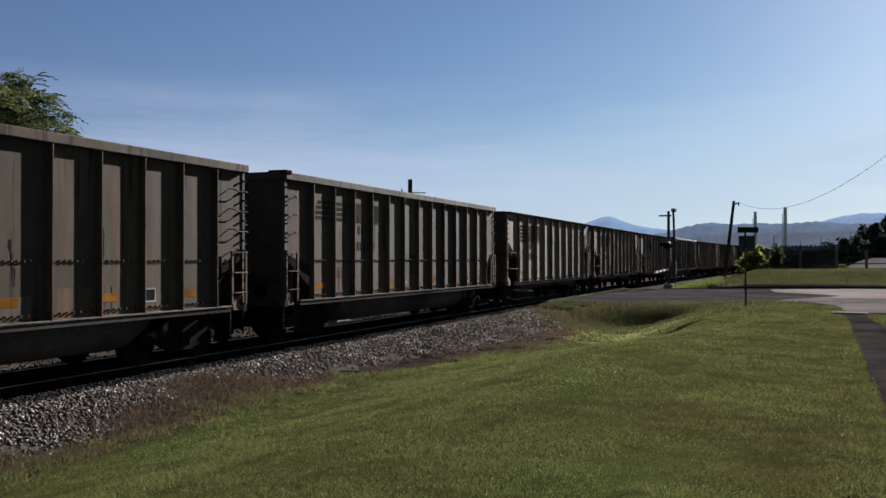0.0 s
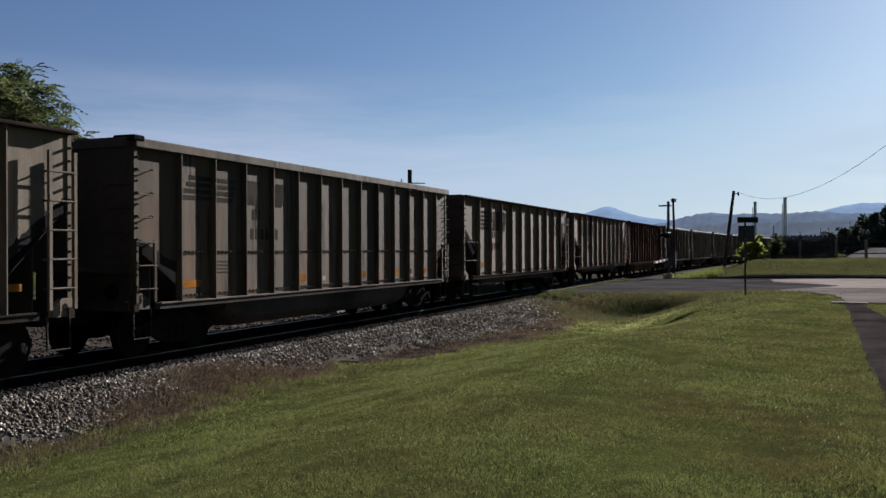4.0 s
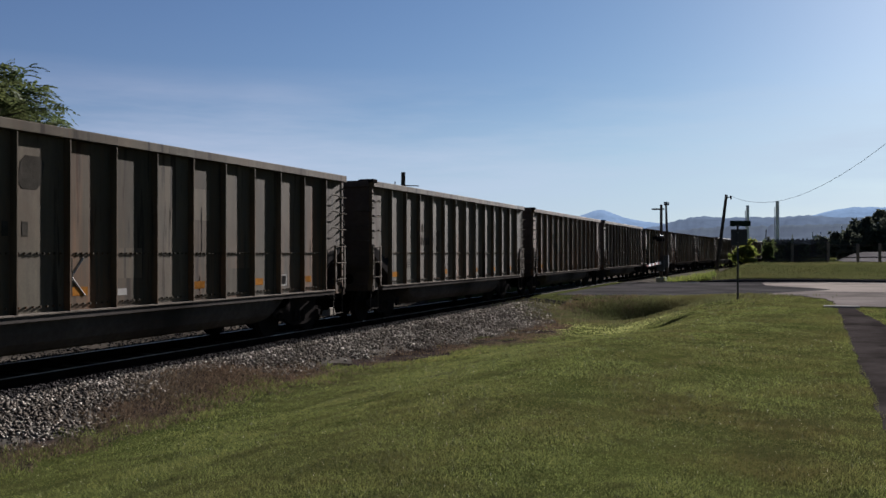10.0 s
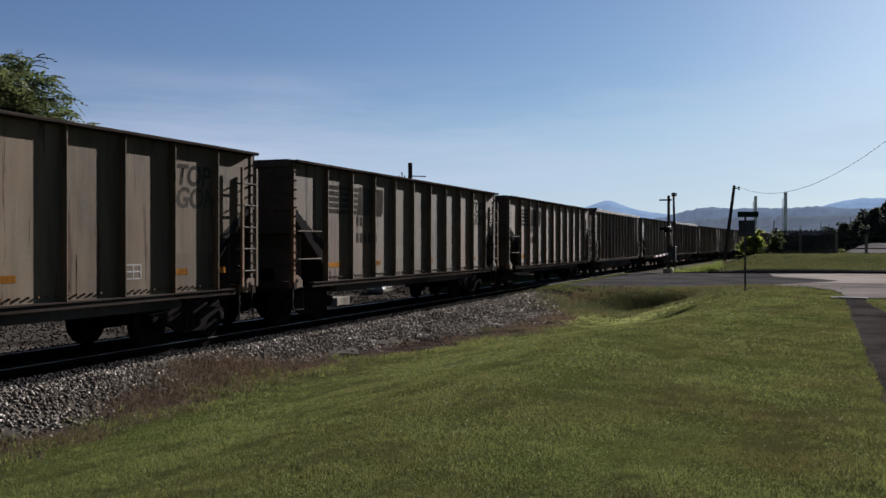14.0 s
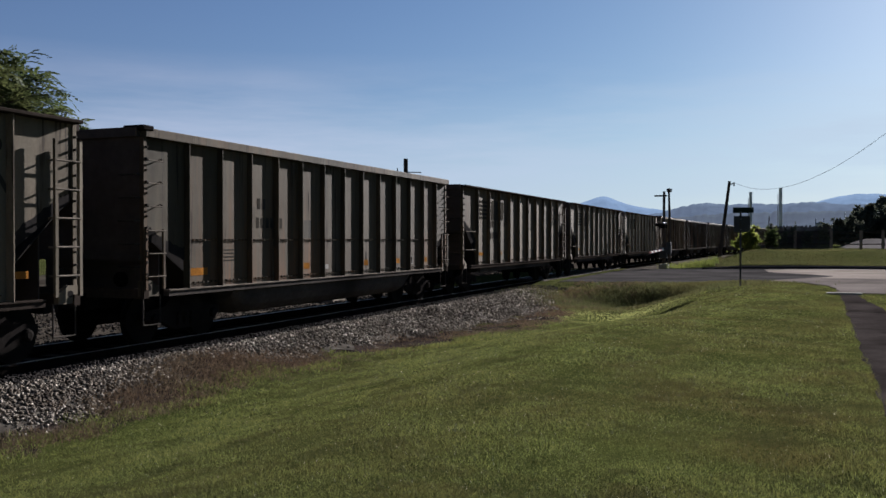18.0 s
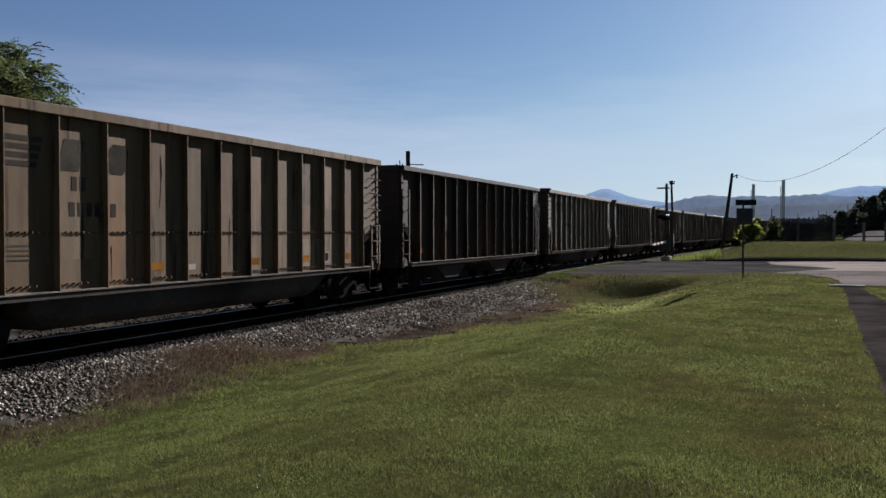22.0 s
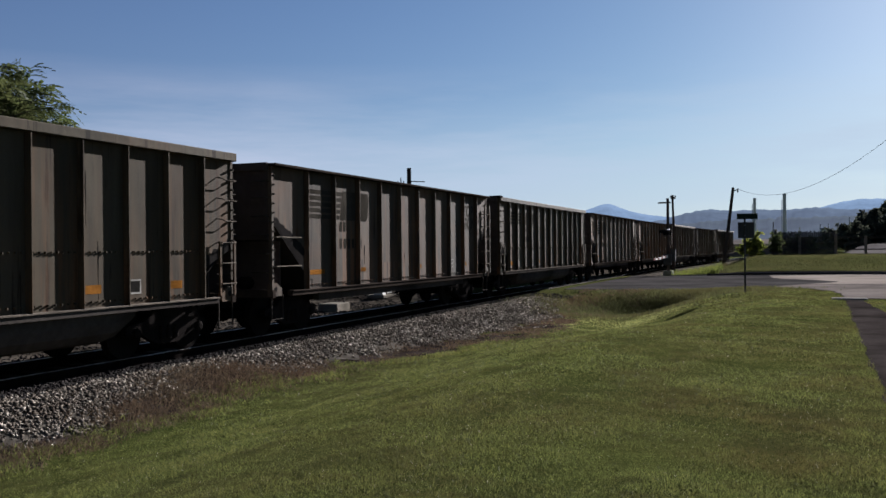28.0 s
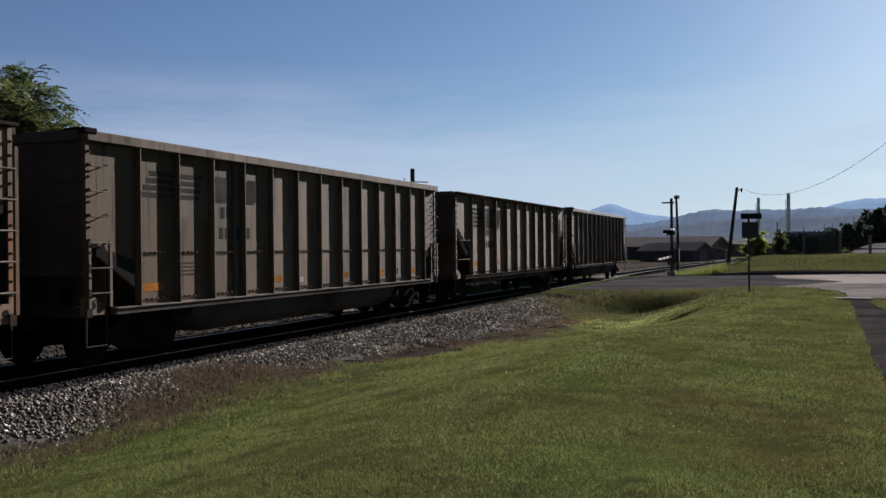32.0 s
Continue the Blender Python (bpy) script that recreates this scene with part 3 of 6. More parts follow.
def surface_z(x, y):
    """The ground, or the shoulder of the ballast where that is higher."""
    lx = np.asarray(x, float) - TRACK_X - bend(y)
    bed = np.where(lx > 3.3, -9.0, np.where(lx < 1.9, -0.11, -0.11 - (lx - 1.9) / 1.25 * 0.37))
    return np.maximum(ground_z(x, y), bed)


draped("soil_strip", np.linspace(0, 1, 26), np.linspace(2, 40, 320), np.interp(np.linspace(0, 1, 26), (0, 0.1, 0.55, 1), (-0.03, 0.010, 0.005, -0.05)), M_SOIL, "bare brown soil between lawn and ballast", "soil",
       lambda X, Y: (TRACK_X + ballast_toe(Y) - 0.15 + 0.12 * np.sin(Y * 6.1) * np.sin(Y * 2.2) + (strip_edge(Y) + 1.1 - TRACK_X - ballast_toe(Y)) * X, Y), surface_z)

# ---- the track ----
TRACK_Y0, TRACK_Y1 = -640, 900
def swept(prof):
    """A profile (across, up) drawn along the line."""
    bm = bmesh.new()
    ys = [TRACK_Y0, -300, -100, 0, 20, 40, 58] + list(range(64, 301, 6)) + [420, 600, TRACK_Y1]
    rings = []
    for y in ys:
        a, c = math.radians(heading(y)), TRACK_X + float(bend(y))
        rings.append([bm.verts.new((c + x * math.cos(a), y + x * math.sin(a), z)) for x, z in prof])
    n = len(prof)
    for p, q in zip(rings, rings[1:]):
        for i in range(n):
            bm.faces.new((p[i], p[(i + 1) % n], q[(i + 1) % n], q[i]))
    bm.faces.new(rings[0][::-1]), bm.faces.new(rings[-1])
    bmesh.ops.recalc_face_normals(bm, faces=bm.faces[:])
    return bm


def build_track():
    # bed of crushed stone: a trapezoid profile that runs along the line
    prof = [(-4.4, -0.62), (-4.0, -0.42), (-1.9, -0.11), (1.9, -0.11), (3.15, -0.48), (3.3, -0.62)]
    bed = part("ballast_bed", swept(prof), M_BALLAST)
    tagged(bed, "long bed of grey crushed stone under the railway", "ballast", kind="structure")
    track = thing("railway_track", Matrix(), "single railway track with polished rails on dark timber sleepers", "track")
    track["kind"] = "structure"
    g = 0.755
    for s in (-1, 1):
        p = [(-0.075, -0.17), (0.075, -0.17), (0.075, -0.155), (0.012, -0.13), (0.012, -0.045), (0.036, -0.035), (0.036, -0.004), (-0.036, -0.004), (-0.036, -0.035), (-0.012, -0.045), (-0.012, -0.13), (-0.075, -0.155)]
        r = part("rail", swept([(s * g + a, b + RAIL) for a, b in p]), M_RAIL, track)
        part("rail_head", swept([(s * g + a, b + RAIL) for a, b in ((-0.03, -0.006), (0.03, -0.006), (0.03, 0.0), (-0.03, 0.0))]), M_RAILTOP, r, "bright polished running surface")
    tie = bpy.data.meshes.new("sleeper")
    bm = B(-1.3, 1.3, -0.115, 0.115, -0.34, -0.165, bev=0.012)
    bm.to_mesh(tie)
    bm.free()
    tie.materials.append(M_TIE)
    rest = bmesh.new()
    for i in range(int((TRACK_Y1 - TRACK_Y0) / 0.53)):
        y = TRACK_Y0 + 0.53 * i
        if 6 < y < 120:
            o = new("sleeper", tie)
            o.parent = track
            o.matrix_basis = pose(TRACK_X + float(bend(y)) + random.uniform(-0.03, 0.03), y, RAIL, 0, 0, heading(y) + random.uniform(-0.6, 0.6))
        elif -60 < y < 330:
            c = TRACK_X + float(bend(y))
            box(rest, c - 1.3, c + 1.3, y - 0.115, y + 0.115, -0.3, -0.165 + RAIL)
    o = part("far_sleepers", rest, M_TIE, track)
    o["kind"] = "stuff"


build_track()
crossing_panels()


def wavy(x, y):
    return np.sin(x * 1.3 + 0.7 * np.sin(y * 0.9)) * np.sin(y * 0.8 + 0.5 * np.sin(x * 1.7)) + 0.5 * np.sin(x * 3.3 + y * 2.1) * np.sin(y * 2.9 - x)


def stones():
    """Crushed stone: bent octahedra strewn over the near shoulder and the bed."""
    rng = np.random.default_rng(4)
    n = 125000
    u = rng.random(n)
    y = 3 + 62 * u ** 1.7
    lx = rng.uniform(0.84, 4.6, n)
    top = np.where(lx < 1.9, -0.11, np.maximum(-0.11 - (lx - 1.9) / 1.25 * 0.37, ground_z(TRACK_X + lx, y)))
    toe = ballast_toe(y)
    keep = (y < 39.5) & (rng.random(n) > 1.0 * sstep(-0.4, 0.3, lx - toe + 0.25 * wavy(lx * 1.1, y * 0.8) + 0.25 * wavy(lx * 3, y * 2.6)))
    y, lx, top = y[keep], lx[keep], top[keep]
    # some on the far side too, seen under the cars
    m = 34000
    y2, lx2 = 3 + 60 * rng.random(m) ** 1.4, -rng.uniform(0.95, 13.0, m)
    t2 = np.where(lx2 > -1.9, -0.11, np.where(lx2 < -3.7, ground_z(TRACK_X + lx2, y2) + 0.03, np.maximum(-0.11 - (-lx2 - 1.9) / 2.1 * 0.31, -0.42)))
    y, lx, top = np.concatenate([y, y2]), np.concatenate([lx, lx2]), np.concatenate([top, t2])
    n = len(y)
    base = np.array([(1, 0, 0), (-1, 0, 0), (0, 1, 0), (0, -1, 0), (0, 0, 1), (0, 0, -1)], float)
    faces = np.array([(0, 2, 4), (2, 1, 4), (1, 3, 4), (3, 0, 4), (2, 0, 5), (1, 2, 5), (3, 1, 5), (0, 3, 5)])
    size = (0.0145 + 0.025 * rng.random(n) ** 1.5) * (1 + np.clip((y - 15) / 40, 0, 0.8))
    p = base[None] * (rng.uniform(0.55, 1.25, (n, 6, 3))) + rng.uniform(-0.28, 0.28, (n, 6, 3))
    a = rng.uniform(0, 2 * np.pi, (n, 2))
    ca, sa, cb, sb = np.cos(a[:, 0])[:, None], np.sin(a[:, 0])[:, None], np.cos(a[:, 1])[:, None], np.sin(a[:, 1])[:, None]
    x0, y0, z0 = p[..., 0], p[..., 1], p[..., 2]
    x1, y1 = x0 * ca - y0 * sa, x0 * sa + y0 * ca
    y2, z2 = y1 * cb - z0 * sb, y1 * sb + z0 * cb
    P = np.stack([x1, y2, z2], -1) * size[:, None, None] * np.array([1.15, 1.15, 0.85])
    P += np.stack([TRACK_X + lx, y, top + size * 0.35], -1)[:, None, :]
    V = P.reshape(-1, 3)
    Fi = (faces[None] + (np.arange(n) * 6)[:, None, None]).reshape(-1, 3)
    me = bpy.data.meshes.new("ballast_stones")
    me.vertices.add(len(V)), me.loops.add(Fi.size), me.polygons.add(len(Fi))
    me.vertices.foreach_set("co", V.astype(np.float32).ravel())
    me.loops.foreach_set("vertex_index", Fi.astype(np.int32).ravel())
    me.polygons.foreach_set("loop_start", np.arange(0, Fi.size, 3, dtype=np.int32))
    me.update(calc_edges=True)
    me.materials.append(M_STONE), me.materials.append(M_STONE_DARK)
    # near-black stones beside the near rail, before the crossing and on the far side
    dark_ones = (np.where(lx < 0, -lx * 0.11, lx) < 1.28 + 0.08 * wavy(lx * 2, y * 1.4) + 0.16 * rng.random(n) + 1.3 * sstep(36.5, 38.5, y)).astype(np.int32)
    me.polygons.foreach_set("material_index", np.repeat(dark_ones, 8))
    tagged(new("ballast_stones", me), "loose grey and white crushed stones of the track bed", "gravel", kind="stuff")


stones()


def blades(name, n, pick, hmin, hmax, wide, material, label, category, lean=0.5, seed=1):
    """Loose blades, one triangle each, thinning with distance but for their width."""
    rng = np.random.default_rng(seed)
    x, y, k = pick(rng, n)
    n = len(x)
    d = np.hypot(x, y)
    z = surface_z(x, y)
    h = rng.uniform(hmin, hmax, n) * k
    w = wide * np.clip(d / 9, 0.8, 5) * rng.uniform(0.7, 1.3, n)
    a = rng.uniform(0, 2 * np.pi, n)
    b = rng.uniform(0, 2 * np.pi, n)
    l = h * lean * rng.random(n)
    dx, dy = np.cos(a) * w, np.sin(a) * w
    P0 = np.stack([x - dx, y - dy, z - 0.01], -1)
    P1 = np.stack([x + dx, y + dy, z - 0.01], -1)
    P2 = np.stack([x + np.cos(b) * l, y + np.sin(b) * l, z + h], -1)
    ob = tris(name, np.stack([P0, P1, P2], 1), material)
    return tagged(ob, label, category, kind="stuff")


def lawn_pick(rng, n):
    r = 4.6 * (46 / 4.6) ** rng.random(n)
    a = np.radians(rng.uniform(-9, 54, n))
    x, y = -r * np.sin(a), r * np.cos(a)
    edge = strip_edge(y) + 0.35 * wavy(x * 2.1 + 2, y * 1.7) + 0.3 * wavy(x * 4.7, y * 3.9 + 1)
    keep = (x > edge - 1.2) & (x > TRACK_X + ballast_toe(y) + 0.2) & (rng.random(len(x)) < 0.10 + 0.90 * sstep(-0.75, 0.3, x - edge + 0.9 * wavy(x * 2.2, y * 1.5) + 0.4 * wavy(x * 5.6, y * 4.2))) & ((x - path_shift(y) < 0.87) | (x - path_shift(y) > 0.83 + path_width(y))) & ((y < 41.2) & ~((x > pale_edge(y) - 0.05) & (y > 28.9)))
    x, y = x[keep], y[keep]
    keep = rng.random(len(x)) < 0.6 + 0.4 * sstep(-0.5, 0.4, wavy(x * 2.3 + 1, y * 2.1) + 0.7 * wavy(x * 0.9, y * 0.8))
    x, y = x[keep], y[keep]
    return x, y, 0.8 + 0.4 * np.clip(wavy(x * 1.6, y * 1.4), -1, 1)


def strip_pick(rng, n):
    y = 4 + 34 * rng.random(n) ** 1.3
    toe = TRACK_X + ballast_toe(y)
    x = toe - 0.1 + (strip_edge(y) + 0.3 - toe) * rng.random(n) + 0.22 * rng.standard_normal(n)
    keep = 1.3 * np.exp(-((y - 13.2) / 1.5) ** 2) + 0.9 * wavy(x * 1.5 + 3, y * 1.9) + 0.1 * (y < 11) + 1.0 * rng.random(n) > 0.3
    keep &= (y < 17) | (rng.random(n) < 0.3)
    x, y = x[keep], y[keep]
    return x, y, 0.7 + 0.6 * rng.random(len(x)) * (1 + np.exp(-((y - 12.9) / 2.0) ** 2))


def tuft_pick(rng, n):
    k = n // 40
    cy = 5 + 17 * rng.random(k)
    cx = strip_edge(cy) - 0.5 * rng.random(k) + 0.35
    x, y = np.repeat(cx, 40) + 0.11 * rng.standard_normal(k * 40), np.repeat(cy, 40) + 0.16 * rng.standard_normal(k * 40)
    return x, y, 0.6 + 0.8 * rng.random(len(x))


def ditch_pick(rng, n):
    x, y = rng.normal(-5.6, 1.8, n), rng.normal(37.0, 1.9, n)
    keep = (y < 41.3)
    return x[keep], y[keep], np.ones(keep.sum())


def verge_pick(rng, n):
    x, y = rng.uniform(-8.6, -5.0, n), rng.uniform(63, 68, n)
    return x, y, np.ones(n)


def bank_pick(rng, n):
    x, y = rng.uniform(-6, 22, n), 62.5 + 26 * rng.random(n) ** 1.3
    return x, y, np.ones(n)


blades("lawn_grass", 980000, lawn_pick, 0.01, 0.036, 0.0044, M_BLADE, "short mown grass blades of the trackside lawn", "grass", 2.2, 1)
# scattered whitish blades imitate the sun's glints on the lawn
blades("dry_blades", 6000, lawn_pick, 0.015, 0.035, 0.0022, M_GLINT, "pale blades that stand for sun glints in the grass", "grass", 1.5, 11)
blades("dry_weeds", 105000, strip_pick, 0.015, 0.06, 0.006, M_WEED, "dry brown weeds along the edge of the ballast", "weeds", 1.8, 2)
blades("strip_tufts", 15000, tuft_pick, 0.02, 0.07, 0.006, M_BLADE, "green tufts of grass on the bare strip", "grass", 1.2, 19)
def hollow_pick(rng, n):
    x, y = rng.uniform(-9.2, -6.0, n), rng.uniform(33.5, 41.2, n)
    keep = wavy(x * 1.7 + 1, y * 1.3) + 1.1 * rng.random(n) > 0.45
    return x[keep], y[keep], 0.7 + 0.6 * rng.random(keep.sum())


blades("hollow_weeds", 16000, hollow_pick, 0.03, 0.12, 0.006, M_WEED, "dry brown weeds beside the ditch", "weeds", 1.2, 23)
blades("ditch_weeds", 42000, ditch_pick, 0.04, 0.15, 0.006, M_RANK, "rank dark green weeds in the ditch", "weeds", 0.9, 3)
def scrub_pick(rng, n):
    y = 63.5 + 34 * rng.random(n)
    x = -8.7 + bend(y) + 4.2 * rng.random(n) ** 1.3 * (1 - 0.3 * sstep(63, 70, y))
    keep = wavy(x * 1.2, y * 0.6) + 1.3 * rng.random(n) > 0.1
    return x[keep], y[keep], 0.5 + 0.8 * rng.random(keep.sum())


blades("scrub_weeds", 9000, scrub_pick, 0.15, 0.5, 0.006, M_SCRUB, "brown and dull green scrub beside the railway", "weeds", 0.8, 15)
blades("verge_weeds", 1900, verge_pick, 0.35, 0.85, 0.006, M_TALL, "tall yellow-green weeds beside the crossing", "weeds", 0.4, 5)
def yard_pick(rng, n):
    x, y = rng.uniform(-30, -16.5, n), 6 + 60 * rng.random(n)
    keep = (wavy(x * 0.5, y * 0.4) > 0.45) & (x < -17.5)
    return x[keep], y[keep], np.ones(keep.sum())


blades("yard_weeds", 14000, yard_pick, 0.06, 0.25, 0.004, M_RANK, "low green weeds in the gravel yard", "weeds", 0.9, 7)
blades("bank_grass", 80000, bank_pick, 0.025, 0.07, 0.004, M_RANK, "green grass bank behind the street", "grass", 0.8, 6)

# ---- the train ----
HALF = 7.27            # half the length of a body
TOP, SILL = 3.83, 1.06
END = {-1: -HALF, 1: HALF}      # the ends of the body that is being built: front and rear


def truck(car, y):
    t = part("truck", B(-1.05, 1.05, y - 0.17, y + 0.17, 0.42, 0.72, bev=0.03), M_IRON, car, "black cast truck bolster")
    for s in (-1, 1):
        bm = bmesh.new()
        pts = [(-1.12, 0.44), (-1.12, 0.60), (-0.62, 0.66), (-0.38, 0.84), (0.38, 0.84), (0.62, 0.66), (1.12, 0.60), (1.12, 0.44), (0.72, 0.42), (0.30, 0.22), (-0.30, 0.22), (-0.72, 0.42)]
        extrude(bm, [(y + a, b) for a, b in pts], "x", s * 0.98 - 0.06, s * 0.98 + 0.06)
        part("side_frame", bm, M_IRON, t)
        for q in (-0.2, 0, 0.2):
            part("spring", lathe(bmesh.new(), [(0.30, 0.05), (0.36, 0.06), (0.42, 0.05), (0.48, 0.06), (0.55, 0.05)], "z", 8, (s * 1.05, y + q, 0)), M_IRON, t) if s > 0 else None
    for q in (-0.89, 0.89):
        bm = bmesh.new()
        prof = [(-0.80, 0.10), (-0.80, 0.40), (-0.79, 0.455), (-0.70, 0.46), (-0.69, 0.485), (-0.67, 0.485), (-0.665, 0.40), (-0.665, 0.10), (-0.66, 0.08),
                (0.66, 0.08), (0.665, 0.10), (0.665, 0.40), (0.67, 0.485), (0.69, 0.485), (0.70, 0.46), (0.79, 0.455), (0.80, 0.40), (0.80, 0.10)]
        lathe(bm, prof, "x", 24, (0, y + q, 0.458))
        part("wheelset", bm, M_WHEEL, t, smooth=False)
        for s in (-1, 1):
            part("bearing_cap", lathe(bmesh.new(), [(s * 1.04, 0.10), (s * 1.10, 0.09), (s * 1.12, 0.05)], "x", 10, (0, y + q, 0.458)), M_WHEEL, t)
    for o in [t] + list(t.children):
        o.data.transform(Matrix.Translation((0, 0, RAIL)))


def grab(car, pts, r=0.016, mat=None, name="grab_iron"):
    return part(name, rod(bmesh.new(), pts, r, 6), mat or M_ROD, car)


def underframe(car):
    for e in (-1, 1):
        part("draft_sill", B(-0.24, 0.24, *sorted((e * 4.4, (END[e] + e * 0.02))), 0.72, 1.02), M_IRON, car)
        bm = bmesh.new()
        box(bm, -0.09, 0.09, *sorted((END[e], (END[e] + e * 0.42))), 0.78, 0.94)
        extrude(bm, [(-0.16, (END[e] + e * 0.60)), (0.16, (END[e] + e * 0.60)), (0.17, (END[e] + e * 0.80)), (0.03, (END[e] + e * 0.80)), (-0.02, (END[e] + e * 0.72)), (-0.16, (END[e] + e * 0.74))], "z", 0.72, 1.0)
        part("coupler", bm, M_IRON, car, "black cast coupler")
        part("end_sill", B(-1.5, 1.5, *sorted(((END[e] - e * 0.12), END[e])), 0.95, 1.12), M_END, car)
        truck(car, e * 5.75)
        for s in (-1, 1):
            x = s * 1.44
            grab(car, [(x, (END[e] - e * 0.04), 1.0), (x, (END[e] - e * 0.04), 0.48), (x, (END[e] - e * 0.5), 0.48), (x, (END[e] - e * 0.5), 1.0)], 0.018, M_STEP, "stirrup_step")
    part("brake_cylinder", lathe(bmesh.new(), [(-6.95, 0.05), (-6.93, 0.14), (-6.5, 0.14), (-6.48, 0.05)], "y", 12, (0.5, 0, 1.25)), M_IRON, car)
    part("air_reservoir", lathe(bmesh.new(), [(6.2, 0.05), (6.25, 0.17), (6.85, 0.17), (6.9, 0.05)], "y", 12, (-0.45, 0, 1.3)), M_IRON, car)


def bars(car, name, rects, x, mat, label=""):
    """Flat painted marks on the near side, one piece each: (y0, y1, z0, z1)."""
    for y0, y1, z0, z1 in rects:
        part(name, B(x, x + 0.003, y0, y1, z0, z1), mat, car, label)


def bolts(car, ys, z, x, pitch, mat):
    bm = bmesh.new()
    for a, b in ys:
        n = int((b - a) / pitch)
        for i in range(n):
            y = a + (i + 0.5) * (b - a) / n
            box(bm, x, x + 0.035, y - 0.011, y + 0.011, z - 0.016, z + 0.016)
    o = part("bolt_seam", bm, mat, car)
    o["kind"] = "stuff"
    return o


def logo(car, x, y0, z0, stripes, lean, length, first, second, h, mat):
    """The striped emblem, as plain shapes: bars, a slanted block and a squat block."""
    (a, b), (c, d) = first, second
    a, b, c, d = a + y0, b + y0, c + y0, d + y0
    bm = extrude(bmesh.new(), [(a, z0), (b - 0.04, z0), (b + 0.1, z0 + h), (a + 0.14, z0 + h)], "x", x, x + 0.003)
    em = part("emblem", bm, mat, car, "faded black striped emblem")
    for i in range(stripes):
        z = z0 + h * (i + 0.1) / stripes
        p, q = y0 + lean * i / stripes, y0 + length + 0.16 * i / stripes
        part("stripe", extrude(bmesh.new(), [(p, z), (q, z), (q + 0.02, z + h * 0.66 / stripes), (p, z + h * 0.66 / stripes)], "x", x, x + 0.003), mat, em)
    part("block", extrude(bmesh.new(), [(c, z0 + 0.1), (c + 0.08, z0), (d - 0.1, z0), (d, z0 + 0.1), (d + 0.06, z0 + h - 0.1), (d - 0.02, z0 + h), (c + 0.14, z0 + h), (c + 0.05, z0 + h - 0.1)], "x", x, x + 0.003), mat, em)
    return em


def number_bars(car, x, y0, z0, h, n, mat, gap=0.07):
    w = h * 0.52
    return bars(car, "stencilled_mark", [(y0 + i * (w + gap), y0 + i * (w + gap) + w, z0, z0 + h) for i in range(n)], x, mat)


